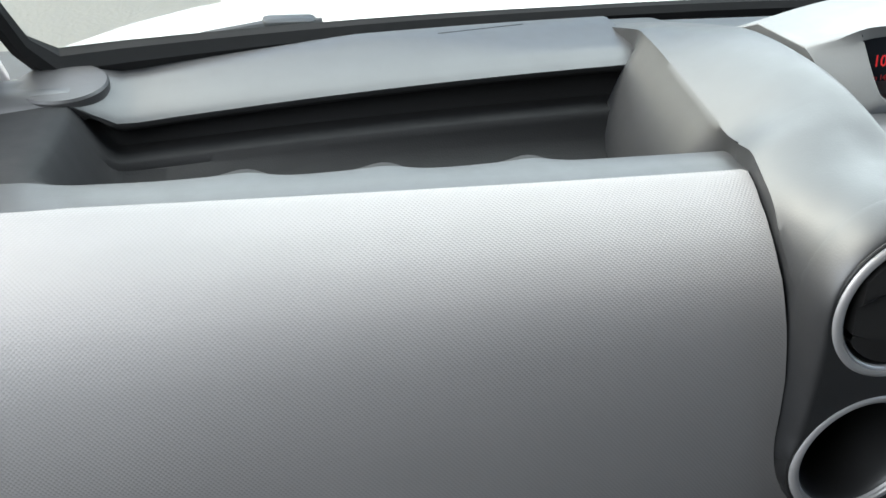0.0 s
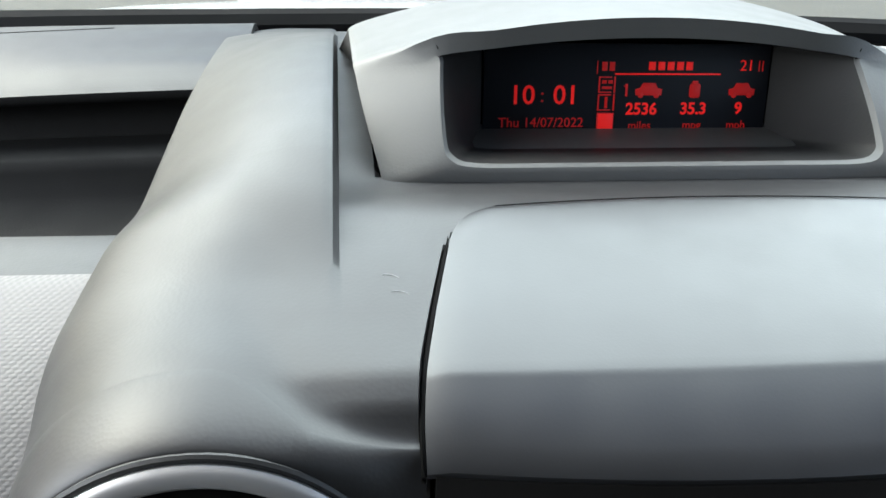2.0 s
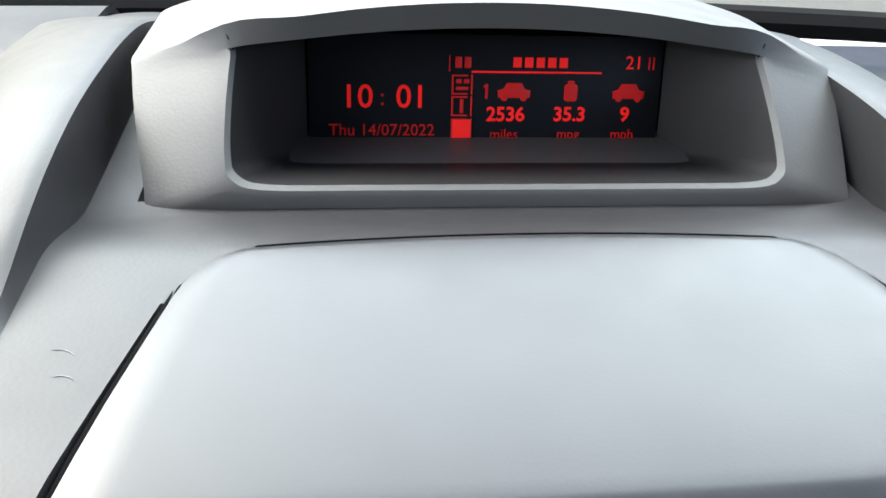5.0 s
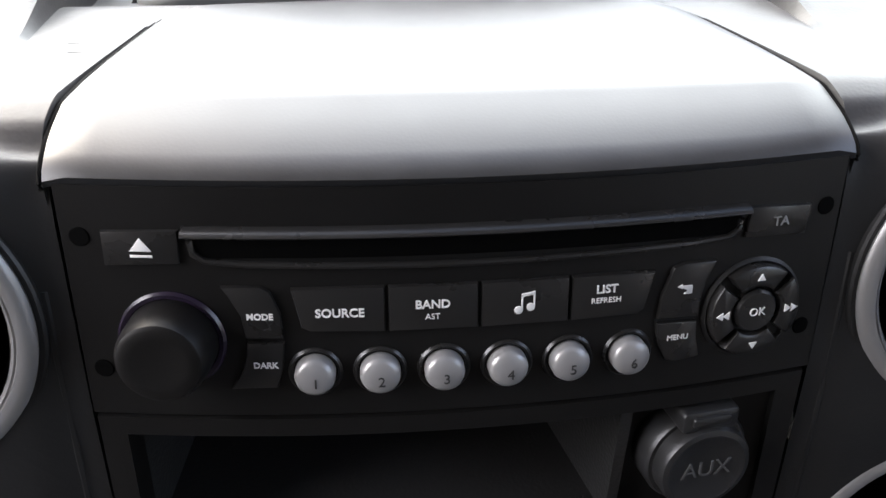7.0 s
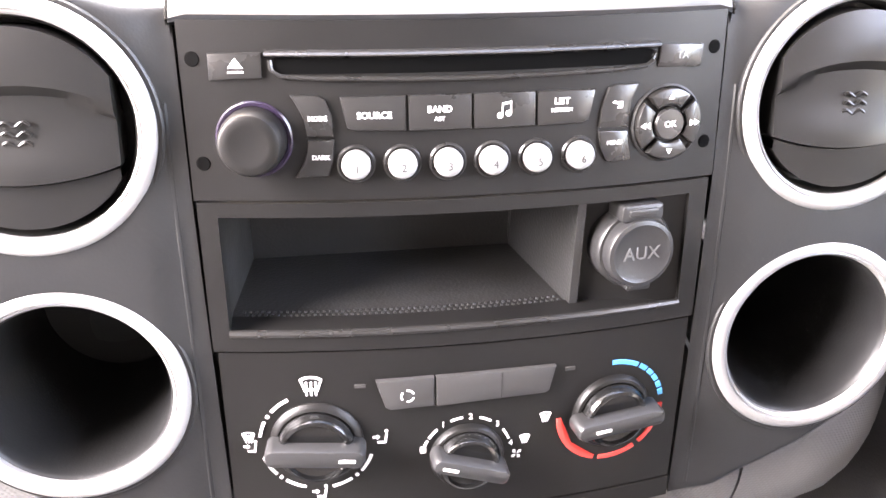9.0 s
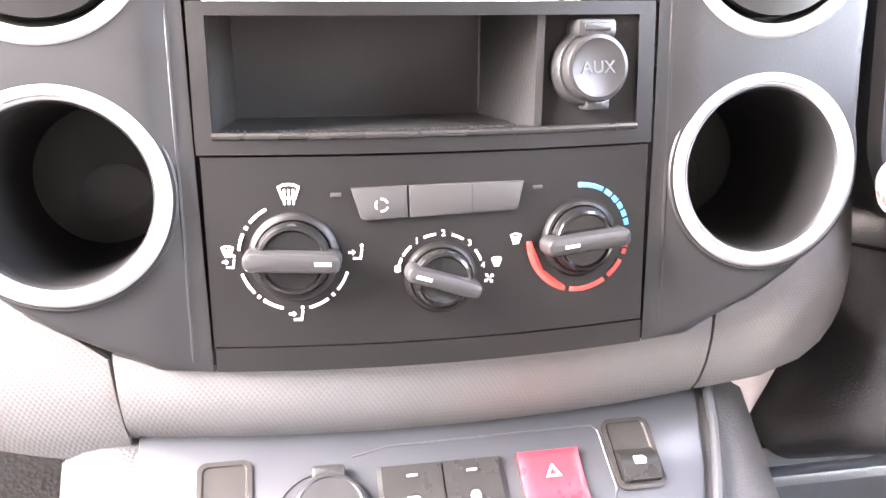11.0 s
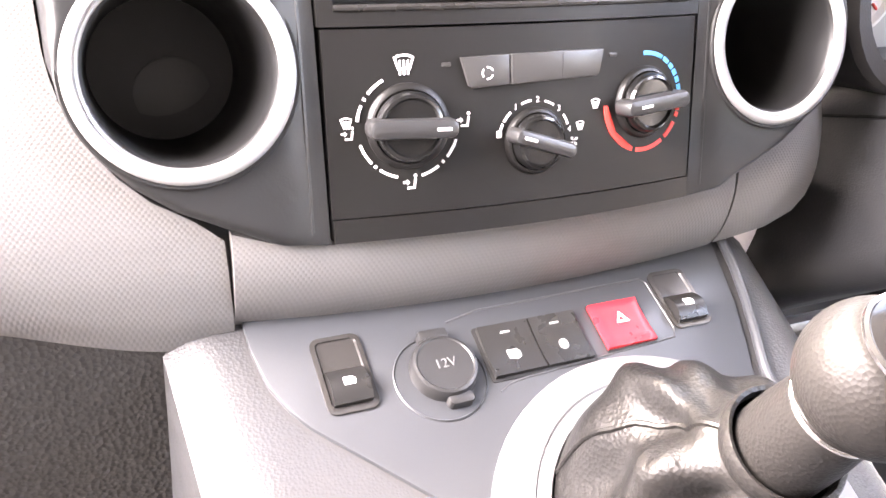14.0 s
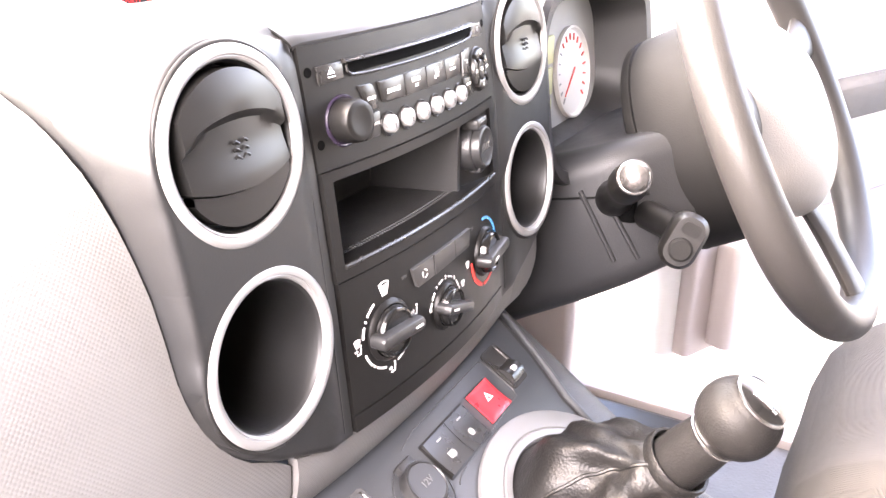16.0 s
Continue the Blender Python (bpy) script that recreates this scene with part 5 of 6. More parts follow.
part("hinge", m, RUBBER, power)
m = Mesh()
m.prism(rounded(0.0115, 0.0055, 0.0022, 4, 0.002, -0.0158), 0.0050, 0.0012, C2, 0)
part("thumb_tab", m, RUBBER, power)
letters("12V", 0.0062, C2 @ Matrix.Translation((0, 0, 0.0068)), material("pale_moulded_figures", (0.11, 0.11, 0.11), 0.5), cap, depth=0.0002)

switches = thing("lock_switches", con(0.0005, -0.029).translation, "pair of black push switches for lights and locks", "switch")
for x0, x1 in ((-0.0244, 0.0008), (0.0016, 0.0254)):
    M1 = con((x0 + x1) / 2, -0.0295)
    w, h = x1 - x0, 0.0255
    b = Mesh()
    rows = [[(-w / 2 + w * k / 8, -h / 2 + h * j / 8, 0.0020 + 0.0012 * (abs(j - 4) / 4) ** 2) for k in range(9)] for j in range(9)]
    b.grid(rows, M1)
    for line in (rows[0], rows[-1], [r[0] for r in rows], [r[-1] for r in rows]):
        b.grid([line, [(p[0], p[1], -0.002) for p in line]], M1)
    sw = part("push_switch", b, GLOSSB, switches)
    b = Mesh()
    b.prism(rounded(0.0046, 0.0011, 0.0003, 2, 0, 0.0080), 0.0031, 0.0001, M1, 0.0022)
    part("tell_tale", b, GREYP, sw)
    b = Mesh()
    if x0 < 0:
        b.prism([(-0.0030, 0.0024), (0.0016, 0.0024), (0.0030, 0.0010), (0.0030, -0.0016), (0.0010, -0.0028), (-0.0030, -0.0020)], 0.0029, 0.0001, M1 @ Matrix.Translation((0, -0.0035, 0)), 0.0018)
        b.prism(rounded(0.0022, 0.0018, 0.0004, 2, -0.001, -0.0036), 0.0030, 0.0001, M1, 0.0018)
    else:
        b.prism(rounded(0.0042, 0.0052, 0.0020, 4, 0, -0.0035), 0.0029, 0.0001, M1, 0.0018)
    part("switch_mark", b, GREYP, sw)
    if x0 < 0:
        b = Mesh()
        b.prism(rounded(0.054, 0.0285, 0.0015, 3, 0.0127, 0), 0.0004, 0.0002, M1, -0.001)
        part("switch_bezel", b, CAVITY, switches)

hazard = thing("hazard_switch", con(0.0478, -0.0282).translation, "red square hazard warning switch", "switch")
M1 = con(0.0478, -0.0282)
m = Mesh()
w, h = 0.0268, 0.0240
rows = [[(-w / 2 + w * k / 10, -h / 2 + h * j / 10, 0.0030 + 0.0010 * (abs(j - 5) / 5) ** 2 - 0.0012 * max(0, (max(abs(k - 5), abs(j - 5)) - 4)) ** 2) for k in range(11)] for j in range(11)]
m.grid(rows, M1)
for line in (rows[0], rows[-1], [r[0] for r in rows], [r[-1] for r in rows]):
    m.grid([line, [(p[0], p[1], -0.002) for p in line]], M1)
hz = part("push_switch", m, REDB, hazard)
m = Mesh()
for k in range(3):
    a, b2 = 90 + 120 * k, 90 + 120 * (k + 1)
    q = [(0.0040 * math.cos(radians(a)), 0.0040 * math.sin(radians(a))), (0.0040 * math.cos(radians(b2)), 0.0040 * math.sin(radians(b2))), (0.0022 * math.cos(radians(b2)), 0.0022 * math.sin(radians(b2))), (0.0022 * math.cos(radians(a)), 0.0022 * math.sin(radians(a)))]
    m.prism(q, 0.0037, 0.0001, M1 @ Matrix.Translation((0, 0.0015, 0)), 0.0028)
part("triangle_mark", m, WHITE, hz)
m = Mesh()
m.prism(rounded(0.0280, 0.0264, 0.0012, 3), 0.0005, 0.0002, M1, -0.001)
part("switch_bezel", m, CAVITY, hazard)

# ---- gear lever ----
lever = thing("gear_lever", (0.02, -0.12, 0.74), "gear lever with grained knob and black leather boot", "gear lever")
RC = CP @ Matrix.Translation((0.028, -0.117, 0))


def oval(a, b, h, n=64, wob=0.0, ph=0.0):
    return [((a + wob * math.sin(5 * t + ph)) * math.cos(t), (b + wob * math.cos(4 * t + ph)) * math.sin(t), h) for t in (2 * math.pi * k / n for k in range(n))]


m = Mesh()
m.grid([oval(0.084, 0.084, -0.006), oval(0.083, 0.083, 0.0035), oval(0.080, 0.080, 0.0052), oval(0.0665, 0.070, 0.0060), oval(0.0655, 0.069, 0.0050), oval(0.0645, 0.068, 0.0062), oval(0.0600, 0.0635, 0.0060), oval(0.0585, 0.062, 0.003), oval(0.058, 0.0615, -0.006)], RC, True)
part("boot_frame", m, material("pale_silver_frame_plastic", (0.17, 0.17, 0.172), 0.40, metal=0.2, wear=0.05), lever, "pale silver oval boot frame")
NECK0, KNOB = Vector((0.016, -0.158, 0.796)), Vector((0.015, -0.188, 0.838))
axis = (KNOB - NECK0).normalized()
m = Mesh()
rows = []
base = [RC @ Vector(p) for p in oval(0.0588, 0.0622, 0.002, 96)]
for j in range(25):
    v = j / 24
    row = []
    for k in range(96):
        t = 2 * math.pi * k / 96
        a = axis.orthogonal().normalized()
        b2 = axis.cross(a)
        # ring round the neck, lined up with the base by angle
        rx = Vector((1, 0, 0)) - axis * axis.x
        rx.normalize()
        ry = axis.cross(rx)
        neck = NECK0 + (rx * math.cos(t) + ry * math.sin(t)) * 0.0185
        e = v ** 0.85
        p = base[k].lerp(neck, e)
        lift = 0.017 * math.sin(math.pi * v ** 0.75) * (0.65 + 0.35 * math.sin(3 * t + 1.0))
        fold = 0.0085 * math.sin(math.pi * min(1, v * 1.05)) * math.sin(4 * t + 4.0 * v + 1.3 * math.sin(2 * t)) + 0.0026 * math.sin(math.pi * v) * math.sin(9 * t - 9 * v)
        out = (p - (NECK0.lerp(RC.translation, 1 - v))).normalized()
        p = p + out * fold + Vector((0, 0, lift)) + Vector((0, 0, 0.004 * math.sin(math.pi * v) * noise.noise(p * 90)))
        row.append(p)
    rows.append(row)
m.grid(rows, None, True)
part("boot", m, LEATHER, lever, "creased black leather boot", 60)
m = Mesh()
m.tube([r[38] + Vector((0, -0.0003, 0.0006)) for r in rows], 0.0011, 6)
part("boot_seam", m, LEATHER, lever, "raised stitched seam")
KM2 = Matrix.Translation(KNOB) @ axis.to_track_quat("Z", "Y").to_matrix().to_4x4()
m = Mesh()
m.revolve([(0.0196, -0.0535), (0.0206, -0.0500), (0.0208, -0.0470), (0.0200, -0.0452), (0.0186, -0.0458), (0.0180, -0.0500)], KM2, 40)
part("boot_collar", m, LEATHER, lever, "stitched leather collar")
m = Mesh()
m.revolve([(0.0165, -0.052), (0.0160, -0.035), (0.0150, -0.024), (0.0146, -0.0195)], KM2, 40)
part("neck", m, KNOBM, lever)
m = Mesh()
m.revolve([(0.0146, -0.0200), (0.0155, -0.0188), (0.0155, -0.0180), (0.0150, -0.0175)], KM2, 40)
part("neck_ring", m, CHROME, lever, "thin bright ring")
m = Mesh()
m.revolve([(0.0148, -0.0185)] + [(0.0226 * math.cos(a), 0.0218 * math.sin(a)) for a in (radians(d) for d in range(-48, 48, 6))] + [(0.0165, 0.0168), (0.0158, 0.0172)], KM2, 48)
knob = part("knob", m, KNOBM, lever, "grained grey ball knob")
m = Mesh()
m.revolve([(0.0165, 0.0160), (0.0162, 0.0178), (0.0150, 0.0182), (0.0148, 0.0178)], KM2, 48)
part("cap_ring", m, CHROME, knob, "bright chrome ring")
m = Mesh()
m.revolve([(0.0150, 0.0170), (0.0146, 0.0182), (0.0110, 0.0200), (0.0060, 0.0210), (0.0, 0.0213)], KM2, 40)
part("cap", m, DIALM, knob, "glossy black cap with white shift pattern")
GM = KM2 @ Matrix.Rotation(radians(180), 4, "Z") @ Matrix.Translation((0, 0, 0.0206))
m = Mesh()
for x0, x1, y0, y1 in ((-0.0062, -0.0056, -0.004, 0.004), (-0.0003, 0.0003, -0.004, 0.004), (0.0056, 0.0062, -0.004, 0.004), (-0.0062, 0.0062, -0.0003, 0.0003)):
    m.prism([(x0, y0), (x1, y0), (x1, y1), (x0, y1)], 0.0006, 0.0001, GM, -0.002)
part("shift_lines", m, WHITE, knob)
for k, (txt, x, y) in enumerate((("1", -0.0059, 0.0062), ("2", -0.0059, -0.0062), ("3", 0, 0.0062), ("4", 0, -0.0062), ("5", 0.0059, 0.0062), ("R", 0.0059, -0.0062))):
    letters(txt, 0.0034, GM @ Matrix.Translation((x, y, -0.0002)), WHITE, knob, "numeral", 0.0005)

# ---- steering column, stalks, wheel ----
column = thing("steering_column", (0.37, 0.0, 0.80), "dark plastic steering column shroud with stalks", "steering column")
WC, TILT_W = Vector((0.37, -0.147, 0.921)), radians(27.5)
WM = Matrix.Translation(WC) @ Matrix.Rotation(radians(90) - TILT_W, 4, "X")
m = Mesh()
secs = []
for y, z0, z1, x0, x1 in ((0.12, 0.690, 0.858, 0.222, 0.53), (0.05, 0.733, 0.869, 0.225, 0.51), (0.0, 0.760, 0.886, 0.230, 0.50), (-0.04, 0.783, 0.900, 0.237, 0.49), (-0.072, 0.803, 0.910, 0.250, 0.475), (-0.095, 0.822, 0.913, 0.280, 0.455)):
    w, h = x1 - x0, z1 - z0
    secs.append([((x0 + x1) / 2 + px, y + pz * 0.30, (z0 + z1) / 2 + pz) for px, pz in rounded(w, h, min(w, h) * 0.18, 6)])
m.grid(secs, None, True)
m.cap(secs[0])
m.cap(secs[-1])
part("shroud", m, COLUMN, column)
for (y0, z0), (y1, z1) in (((-0.018, 0.866), (-0.050, 0.810)), ((-0.034, 0.870), (-0.068, 0.814))):
    m = Mesh()
    m.tube([(lerp_table(y0 + (y1 - y0) * k / 8 - 0.30 * (z0 + (z1 - z0) * k / 8 - 0.868), [(-0.072, 0.2495), (-0.04, 0.2368), (0.0, 0.2298)]) + 0.0006, y0 + (y1 - y0) * k / 8, z0 + (z1 - z0) * k / 8) for k in range(9)], 0.0021, 10)
    part("rib", m, COLUMN, column)
m = Mesh()
m.tube([(lerp_table(0.06 - 0.13 * k / 12, [(-0.072, 0.2495), (-0.04, 0.2368), (0.0, 0.2298), (0.06, 0.2247)]) + 0.0004, 0.06 - 0.13 * k / 12, 0.848 + 0.020 * k / 12) for k in range(13)], 0.0010, 6)
part("split_line", m, SEAL, column)
m = Mesh()
m.revolve([(0.0, -0.110), (0.086, -0.109), (0.096, -0.104), (0.0985, -0.098), (0.0985, -0.0955), (0.0955, -0.0950), (0.0955, -0.0905), (0.0985, -0.0900), (0.0985, -0.050), (0.094, -0.040), (0.0, -0.036)], WM, 64)
part("clock_spring_housing", m, TRAYM, column, "round dark housing behind the wheel")
# wiper stalk with a bright end, and the audio pod below it
m = Mesh()
tip = Vector((0.1500, -0.0840, 0.9130))
root = Vector((0.2460, -0.0420, 0.8600))
pts = [root.lerp(tip, k / 12) for k in range(13)]
m.tube(pts, [0.0150, 0.0150, 0.0140, 0.0120, 0.0110, 0.0108, 0.0112, 0.0125, 0.0140, 0.0142, 0.0140, 0.0132, 0.0120], 24)
stalk = part("wiper_stalk", m, BLACK, column, "black barrel-shaped stalk")
b = Mesh()
b.box(0.2395, 0.2520, -0.0620, -0.0270, 0.8440, 0.8700, 0.003)
part("stalk_slot", b, HOLE, column, "dark slot round the stalk")
m = Mesh()
d = (tip - root).normalized()
SM = Matrix.Translation(tip) @ d.to_track_quat("Z", "Y").to_matrix().to_4x4()
m.revolve([(0.0118, -0.001), (0.0120, 0.0012), (0.0112, 0.0018), (0.0106, 0.0018), (0.0108, 0.0040), (0.0098, 0.0076), (0.0076, 0.0106), (0.0042, 0.0124), (0.0, 0.0130)], SM, 32)
part("end_button", m, material("satin_metal_button", (0.30, 0.29, 0.285), 0.24, metal=0.9), stalk, "shiny metallic end button")
m = Mesh()
PD = look((0.184, -0.114, 0.861), (-0.38, -0.30, 1.0)) @ Matrix.Rotation(radians(24), 4, "Z")
m.grid([[(x, y, h) for x, y in rounded(w, hh, min(w, hh) * 0.45, 6)] for w, hh, h in ((0.020, 0.030, 0.030), (0.026, 0.040, 0.012), (0.027, 0.042, -0.003), (0.021, 0.036, -0.008))], PD, True)
m.cap([(x, y, -0.008) for x, y in rounded(0.021, 0.036, 0.00945, 6)], PD)
pod = part("audio_pod", m, BLACK, column, "oval dark audio control pod")
m = Mesh()
m.revolve([(0.0085, -0.006), (0.0085, -0.0115), (0.0068, -0.0128), (0.0, -0.0128)], PD @ Matrix.Translation((0, -0.006, 0)), 24)
m.prism(rounded(0.013, 0.009, 0.003, 3, 0, 0.010), -0.007, 0.0005, PD, -0.0110)
part("pod_buttons", m, TRAYM, pod)
m = Mesh()
m.tube([(0.250, -0.07, 0.850), (0.222, -0.095, 0.855), (0.196, -0.113, 0.860)], [0.012, 0.011, 0.010], 14)
part("pod_arm", m, BLACK, pod)

wheel = thing("steering_wheel", WC, "dark grey three-spoke steering wheel with airbag pad", "steering wheel")
m = Mesh()
n = 96
R, r = 0.185, 0.0155
rows = []
for k in range(n + 1):
    t = 2 * math.pi * k / n
    grip = 1 + 0.08 * math.exp(-((abs(((math.degrees(t) + 90) % 360) - 180) - 118) / 16) ** 2)
    rows.append([((R + r * grip * math.cos(a)) * math.cos(t), (R + r * grip * math.cos(a)) * math.sin(t), r * grip * 1.08 * math.sin(a)) for a in (2 * math.pi * i / 18 for i in range(18))])
m.grid(rows, WM, True)
part("rim", m, WHEELM, wheel)
m = Mesh()
rows = []
for j in range(10):
    v = j / 9
    a = 0.082 * math.sqrt(max(0, 1 - v ** 2.2 * 0.98))
    rows.append([(1.12 * a * math.cos(t), a * math.sin(t) - 0.010 * (1 if math.sin(t) < 0 else 0) * abs(math.sin(t)), -0.016 + 0.046 * v) for t in (2 * math.pi * i / 48 for i in range(48))])
m.grid(rows, WM, True)
m.cap(rows[-1], WM)
part("airbag_pad", m, material("mid_grey_airbag_plastic", (0.17, 0.165, 0.16), 0.45, grain=0.5, grain_size=0.0012, kind="cells"), wheel, "grey grained airbag pad")
for ang in (168, 12, 270):
    b = Mesh()
    RM = WM @ Matrix.Rotation(radians(ang), 4, "Z")
    rows = []
    for j in range(9):
        v = j / 8
        x = 0.070 + 0.108 * v
        w = 0.030 - 0.012 * math.sin(math.pi * v * 0.9)
        h = -0.002 + 0.004 * v
        rows.append([(x, y * w, h + z * 0.008 - 0.010 * (1 - v)) for y, z in circle(1, 16)])
    b.grid(rows, RM, True)
    b.cap(rows[0], RM)
    b.cap(rows[-1], RM)
    part("spoke", b, WHEELM, wheel)

# ---- instrument cluster ----
cluster = thing("instrument_cluster", (0.37, 0.05, 0.93), "instrument cluster with pale dials under a dark hood", "instrument cluster")
m = Mesh()
secs = []
for y, k, dz in ((0.000, 1.0, 0.0), (0.004, 1.03, 0.001), (0.05, 1.05, 0.003), (0.10, 1.02, 0.0)):
    secs.append([(0.335 + px * k, y + pz * 0.12, 0.945 + dz + pz * k) for px, pz in rounded(0.275, 0.150, 0.045, 8)])
m.grid(secs, None, True)
inner = [[(0.335 + px, 0.002 + d + pz * 0.12, 0.945 + pz) for px, pz in rounded(0.255 - 0.03 * d / 0.05, 0.134 - 0.02 * d / 0.05, 0.040, 8)] for d in (0.0, 0.05)]
m.grid([secs[0], inner[0], inner[1]], None, True)
part("binnacle", m, TOWER, cluster, "dark hooded surround of the dials")
m = Mesh()
m.cap(inner[1])
part("dial_board", m, material("pale_dial_board", (0.30, 0.295, 0.28), 0.5, wear=0.1), cluster, "pale dial board")
DM0 = Matrix.Rotation(radians(90 - 7), 4, "X")
for k in range(3):
    b = Mesh()
    b.box(0.284, 0.322, 0.0455, 0.0490, 0.893 + 0.028 * k, 0.917 + 0.028 * k, 0.002)
    part("display_pane", b, material("yellow_green_display", (0.42, 0.41, 0.20), 0.4, wear=0.1), cluster, "yellow-green display pane")
for cx, r in ((0.248, 0.034), (0.378, 0.043)):
    DM = Matrix.Translation((cx, 0.049, 0.930)) @ DM0
    b = Mesh()
    b.revolve([(r, -0.003), (r, 0.003), (r - 0.002, 0.0035), (r - 0.003, 0.001), (r - 0.004, 0.0), (0.0, 0.0)], DM, 48)
    dial = part("dial", b, material("ivory_dial_face", (0.55, 0.53, 0.50), 0.45), cluster, "ivory round dial with red marks")
    for k in range(17):
        a = radians(225 - 270 * k / 16)
        q = Mesh()
        q.prism([(r * 0.70, -0.0006), (r * 0.84, -0.0006), (r * 0.84, 0.0006), (r * 0.70, 0.0006)], 0.0012, 0.0001, DM @ Matrix.Rotation(a, 4, "Z"), 0)
        part("dial_mark", q, REDP if k > 5 else GREYP, dial)
    q = Mesh()
    q.prism([(-0.006, -0.0009), (r * 0.72, -0.0004), (r * 0.72, 0.0004), (-0.006, 0.0009)], 0.0026, 0.0002, DM @ Matrix.Rotation(radians(218), 4, "Z"), 0.0016)
    part("needle", q, REDP, dial)

# ---- dash top on the driver's side ----
m = Mesh()
m.sheet(lambda u, v: (0.155 + 0.545 * u, 0.10 + (screen_y(0.155 + 0.545 * u) - 0.10) * v, 1.004 + 0.030 * math.sin(math.pi * min(1, u * 1.25)) * (1 - smooth(0.3, 0.9, v)) - 0.024 * smooth(0.4, 1, v)), 24, 14, 0.02, (0, 0, -1))
part("driver_dash_top", m, DASH, dashboard, "charcoal dash top over the instruments")
m = Mesh()
m.sheet(lambda u, v: (0.52 + 0.20 * u, 0.05 + 0.04 * u, 0.74 + 0.26 * v), 6, 8, 0.02)
part("driver_end_panel", m, DASH, dashboard, "charcoal dash end panel")
# bulk behind the dash
m = Mesh()
m.sheet(lambda u, v: (-0.72 + 1.44 * u, 0.36, 0.40 + 0.56 * v), 4, 4, 0.10)
part("bulkhead", m, CAVITY, dashboard)

# ---- cabin shell ----
def shell(name, mesh, mat, label, cat):
    return tagged(part(name, mesh, mat), label, cat, kind="structure")


m = Mesh()
m.box(-0.76, 0.76, -1.25, 0.48, 0.30, 0.345, 0.01)
shell("floor", m, CARPET, "grey rubber van floor", "floor")
# unseen roof; its dark colour holds down the light in the cabin
m = Mesh()
m.sheet(lambda u, v: (-0.72 + 1.44 * u, 0.02 - 1.27 * v, 1.72 - 0.05 * (2 * u - 1) ** 4), 16, 10, 0.03, (0, 0, 1))
shell("ceiling", m, LINER, "unseen headlining, darkened to cut bounced light", "ceiling")
# assumed rear wall, out of view: closes off and darkens the cabin's back
m = Mesh()
m.box(-0.76, 0.76, -1.30, -1.25, 0.30, 1.76, 0.01)
shell("wall_rear", m, FABRIC, "unseen dark rear wall added to keep the cabin dim", "wall")
for s, nm in ((-1, "wall_passenger_side"), (1, "wall_driver_side")):
    m = Mesh()
    # door window between the sill, pillars and roof rail
    # passenger side: unseen pillar widened forwards to block light on the stack
    m.box(-0.78, -0.73, -1.25, -0.40 if s < 0 else -0.85, 0.32, 1.74, 0.008)
    m.box(-0.78, -0.73, -0.85, 0.20, 1.60, 1.74, 0.008)
    if s < 0:
        m.box(-0.78, -0.73, -0.85, 0.48, 0.32, 1.02, 0.008)
    else:
        m.box(-0.78, -0.73, -0.85, 0.48, 0.32, 0.36, 0.008)
        m.box(-0.78, -0.735, 0.155, 0.48, 0.36, 1.0, 0.008)
    m.tube([(-0.635, 0.31, 0.985), (-0.650, 0.27, 1.10), (-0.675, 0.16, 1.36), (-0.69, 0.06, 1.66), (-0.69, 0.0, 1.72)], [0.042, 0.040, 0.036, 0.035, 0.03], 14)
    if s > 0:
        m.mirror()
    shell(nm, m, DOORM, "warm grey trimmed cabin side with a window opening", "wall")
m = Mesh()
m.sheet(lambda u, v: (-0.70 + 1.40 * u, 0.404 - 0.40 * v - 0.115 * (2 * u - 1) ** 2 * (1 - 0.5 * v), 0.990 + 0.72 * v), 12, 8, 0.004)
ws = shell("window_1", m, glass, "clear raked windscreen", "window")
ws.visible_shadow = False
m = Mesh()
seal = [(-0.640, 0.200, 1.300), (-0.612, 0.262, 1.140), (-0.594, 0.296, 1.060), (-0.582, 0.310, 1.022)] + [(x, screen_y(x) + 0.004, 1.0015) for x in (-0.565 + 1.285 * k / 30 for k in range(31))]
m.tube(seal, [0.008] * 4 + [0.0085 + 0.008 * max(0, abs(k / 15 - 1) - 0.4) for k in range(31)], 8)
shell("trim", m, SEAL, "black rubber seal along the windscreen foot", "seal")

# black sheet added over the pale side wall as the footwell's shade
for s_, nm in ((0.722, "footwell_shade_side"),):
    m = Mesh()
    m.sheet(lambda u, v: (s_, 0.275 + 0.20 * u, 0.345 + 0.40 * v), 4, 4, 0.004, (1, 0, 0))
    shell(nm, m, CAVITY, "black side sheet added for the footwell's shade", "lining")
# black sheet added over the grey floor, again for the footwell's shade
m = Mesh()
m.sheet(lambda u, v: (0.155 + 0.56 * u, -0.05 + 0.45 * v, 0.352 + 0.06 * smooth(0.7, 1, v)), 6, 8, 0.004, (0, 0, -1))
shell("footwell_shade_floor", m, CAVITY, "black floor sheet added for the footwell's shade", "mat")

# ---- open driver's door ----
door = thing("driver_door", (0.80, 0.10, 0.40), "open van door with warm grey trim", "door")
a, b2 = Vector((0.785, 0.007, 0)), Vector((1.108, -0.150, 0))
dd = (b2 - a).normalized()
a = a - dd * 0.02
nn = Vector((dd.y, -dd.x, 0))
DMX = Matrix(((dd.x, nn.x, 0, a.x), (dd.y, nn.y, 0, a.y), (0, 0, 1, 0), (0, 0, 0, 1)))
m = Mesh()
m.box(0, 1.0, -0.09, 0.0, 0.42, 1.05, 0.012, DMX)
part("door_shell", m, BODYW, door)
m = Mesh()
m.box(0.015, 0.97, 0.0, 0.030, 0.43, 1.03, 0.012, DMX)
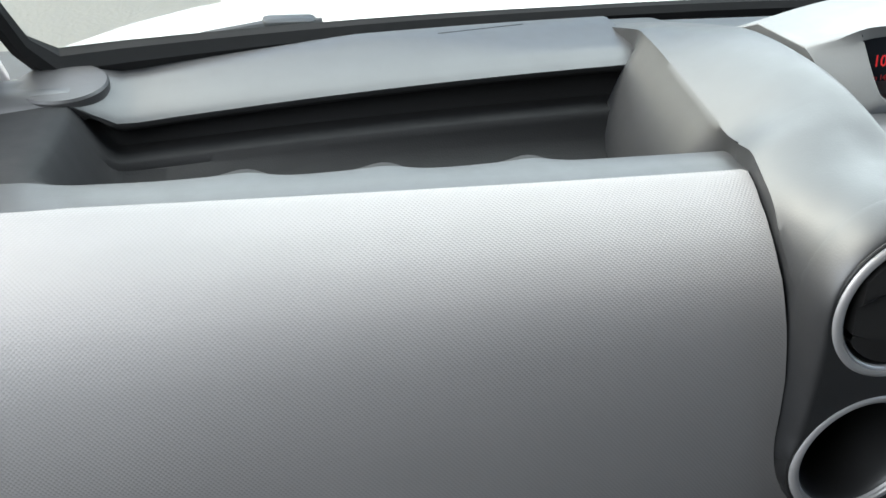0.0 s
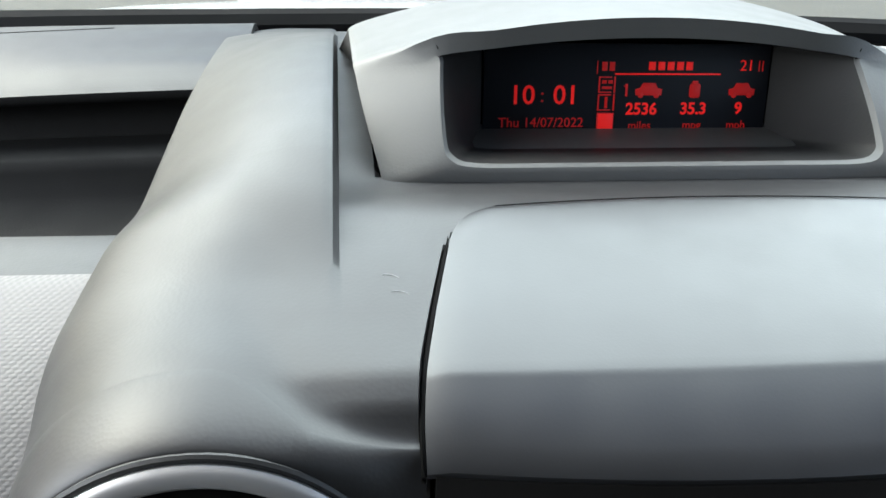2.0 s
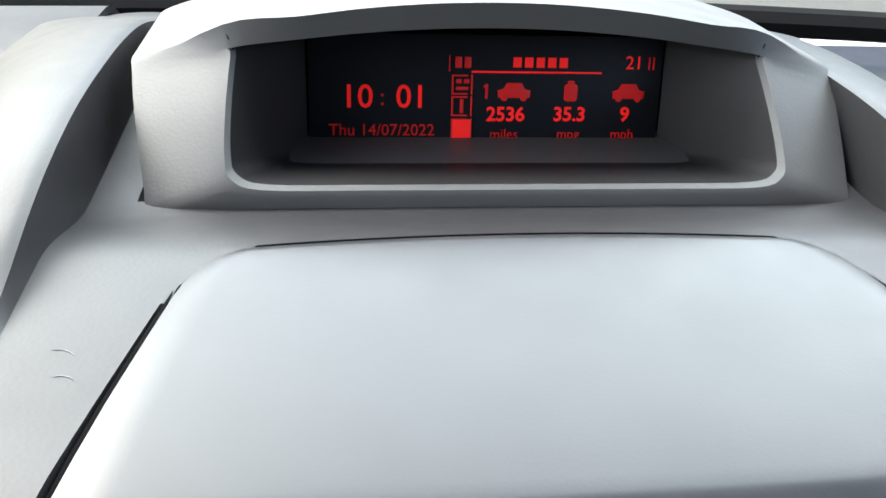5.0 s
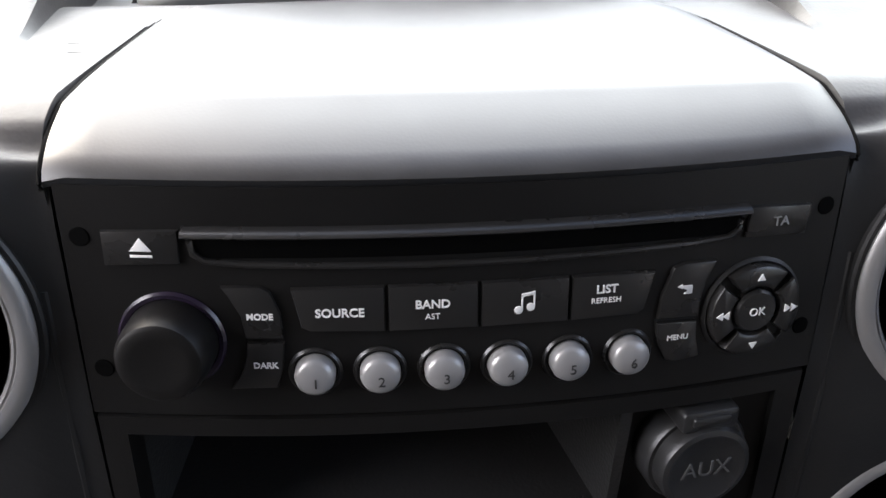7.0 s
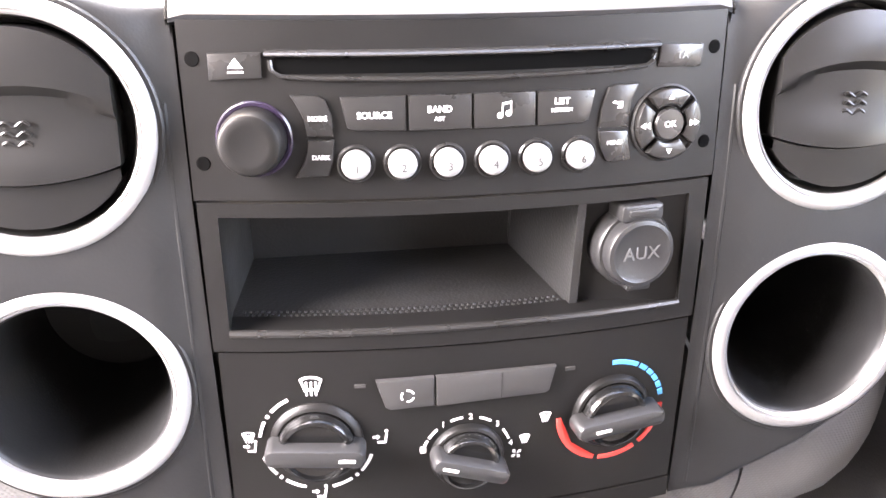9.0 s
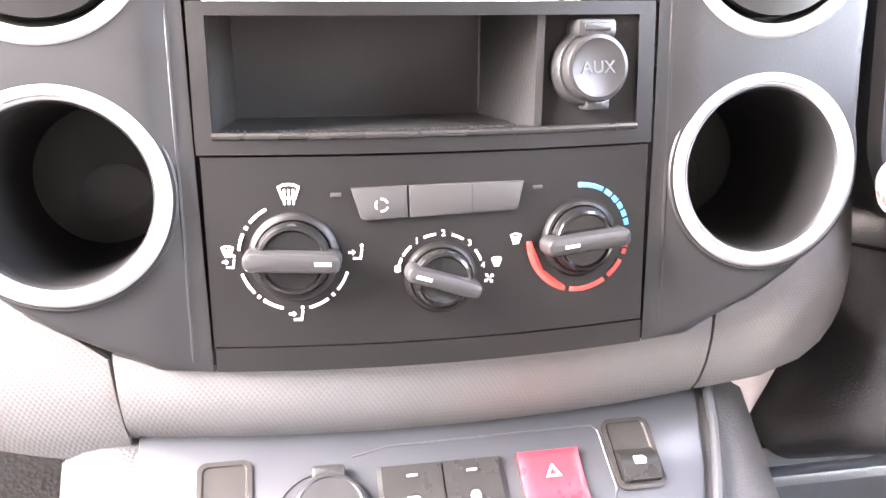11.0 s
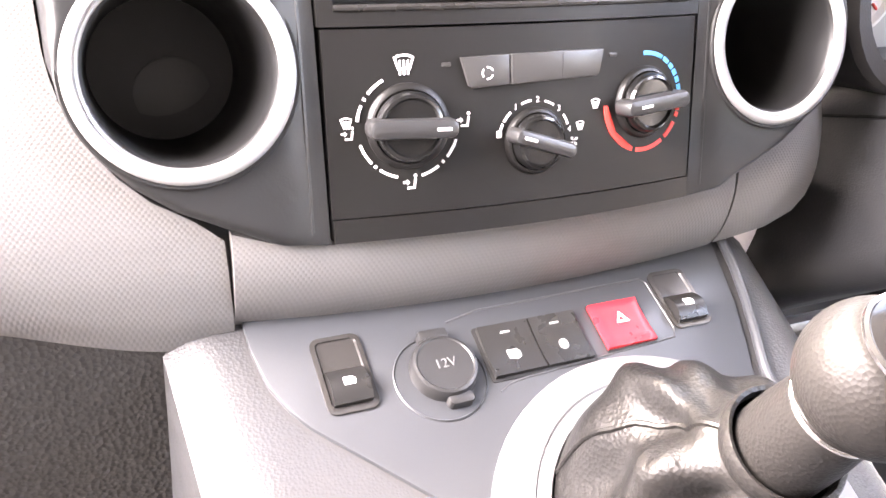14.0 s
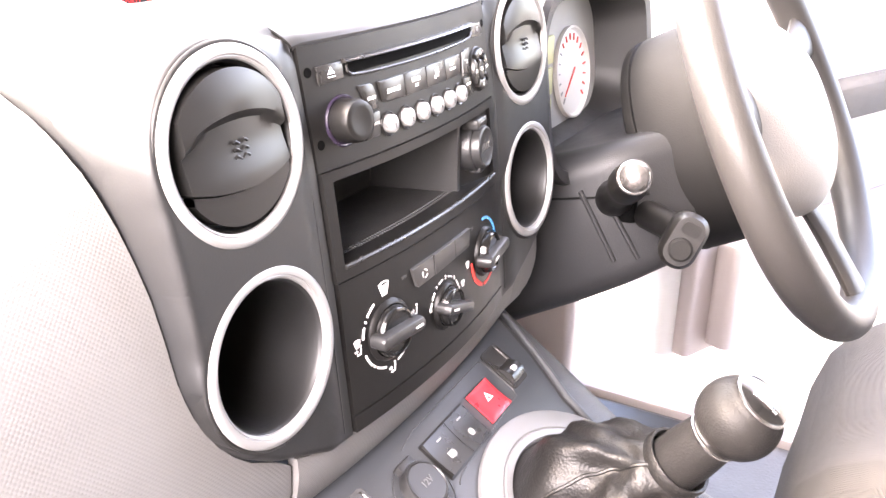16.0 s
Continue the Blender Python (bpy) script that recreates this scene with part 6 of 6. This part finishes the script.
card = part("door_card", m, DOORM, door, "warm grey door card")
m = Mesh()
m.box(0.05, 0.85, 0.030, 0.075, 0.45, 0.62, 0.015, DMX)
part("door_pocket", m, DOORM, door)
m = Mesh()
m.box(0.20, 0.80, 0.030, 0.085, 0.78, 0.83, 0.015, DMX)
part("armrest", m, FABRIC, door)

# ---- driver's seat ----
seat = thing("driver_seat", (0.37, -0.60, 0.345), "dark grey cloth driver's seat", "seat")
m = Mesh()
rows = []
for k, (y, h, w) in enumerate(((-0.200, 0.500, 0.150), (-0.204, 0.545, 0.165), (-0.216, 0.590, 0.175), (-0.238, 0.622, 0.182), (-0.272, 0.645, 0.188), (-0.33, 0.655, 0.20), (-0.45, 0.640, 0.22), (-0.65, 0.610, 0.23), (-0.80, 0.60, 0.23))):
    rows.append([(0.43 + w * u, y, h + 0.030 * abs(u) ** 3 - 0.05 * max(0, abs(u) - 0.8) * 5) for u in (-1 + 2 * i / 16 for i in range(17))])
m.grid(rows)
m.grid([[(x, y, z) for x, y, z in rows[0]], [(x, y + 0.01, 0.42) for x, y, z in rows[0]]])
for col in (0, -1):
    m.grid([[r[col] for r in rows], [(r[col][0], r[col][1], 0.40) for r in rows]])
part("cushion", m, FABRIC, seat)
m = Mesh()
rows = []
for j in range(8):
    v = j / 7
    rows.append([(0.37 + 0.25 * u * (1 - 0.15 * v), -0.80 - 0.16 * v + 0.06 * abs(u) ** 3, 0.58 + 0.62 * v) for u in (-1 + 2 * i / 16 for i in range(17))])
m.grid(rows)
m.grid([[(x, y - 0.12, z) for x, y, z in r] for r in rows])
for col in (0, -1):
    m.grid([[r[col] for r in rows], [(r[col][0], r[col][1] - 0.12, r[col][2]) for r in rows]])
m.grid([rows[-1], [(x, y - 0.12, z) for x, y, z in rows[-1]]])
part("backrest", m, FABRIC, seat)

# ---- outside ----
m = Mesh()
m.sheet(lambda u, v: (-300 + 600 * u, -300 + 600 * v, 0.0), 4, 4, 0.2, (0, 0, -1))
tagged(part("ground", m, CONCRETE), "pale dusty concrete yard", "ground", kind="structure")
m = Mesh()
m.box(-0.575, -0.410, 1.5, 9.0, 0.0, 0.006, 0.002)
tagged(part("painted_line", m, PAINTL), "worn white painted parking line", "line", kind="structure")
m = Mesh()
m.box(-3.1, -2.96, 1.5, 9.0, 0.0, 0.006, 0.002)
tagged(part("painted_line", m, PAINTL), "worn white painted parking line", "line", kind="structure")
bonnet = thing("bonnet", (0, 0.9, 0.9), "white painted van bonnet", "bonnet")
m = Mesh()
m.sheet(lambda u, v: (-0.70 + 1.40 * u, 0.62 + 0.70 * v - 0.10 * (2 * u - 1) ** 2, 0.925 - 0.19 * v ** 1.3 - 0.05 * (2 * u - 1) ** 4), 16, 10, 0.004, (0, 0, -1))
part("panel", m, BODYW, bonnet)
wiper = thing("windscreen_wiper", (-0.46, 0.49, 0.955), "grey windscreen wiper arm at rest on the cowl", "wiper")
m = Mesh()
m.sheet(lambda u, v: (-0.70 + 1.40 * u, 0.418 - 0.112 * (2 * u - 1) ** 2 + 0.24 * v, 0.962 - 0.040 * v - 0.02 * (2 * u - 1) ** 2), 16, 4, 0.01, (0, 0, -1))
tagged(part("cowl", m, BODYW), "pale cowl panel below the windscreen", "cowl", kind="structure")
m = Mesh()
m.tube([(-0.515, 0.425, 0.970), (-0.47, 0.430, 0.9775), (-0.42, 0.432, 0.9835), (-0.375, 0.432, 0.986)], [0.003, 0.005, 0.006, 0.004], 8)
part("arm", m, COLUMN, wiper)
m = Mesh()
m.box(-0.425, -0.380, 0.425, 0.445, 0.981, 0.990, 0.004)
part("pivot_cap", m, COLUMN, wiper)
m = Mesh()
m.tube([(-0.57, 0.420, 0.962), (-0.52, 0.428, 0.966), (-0.46, 0.436, 0.974)], 0.003, 6)
part("blade", m, SEAL, wiper)
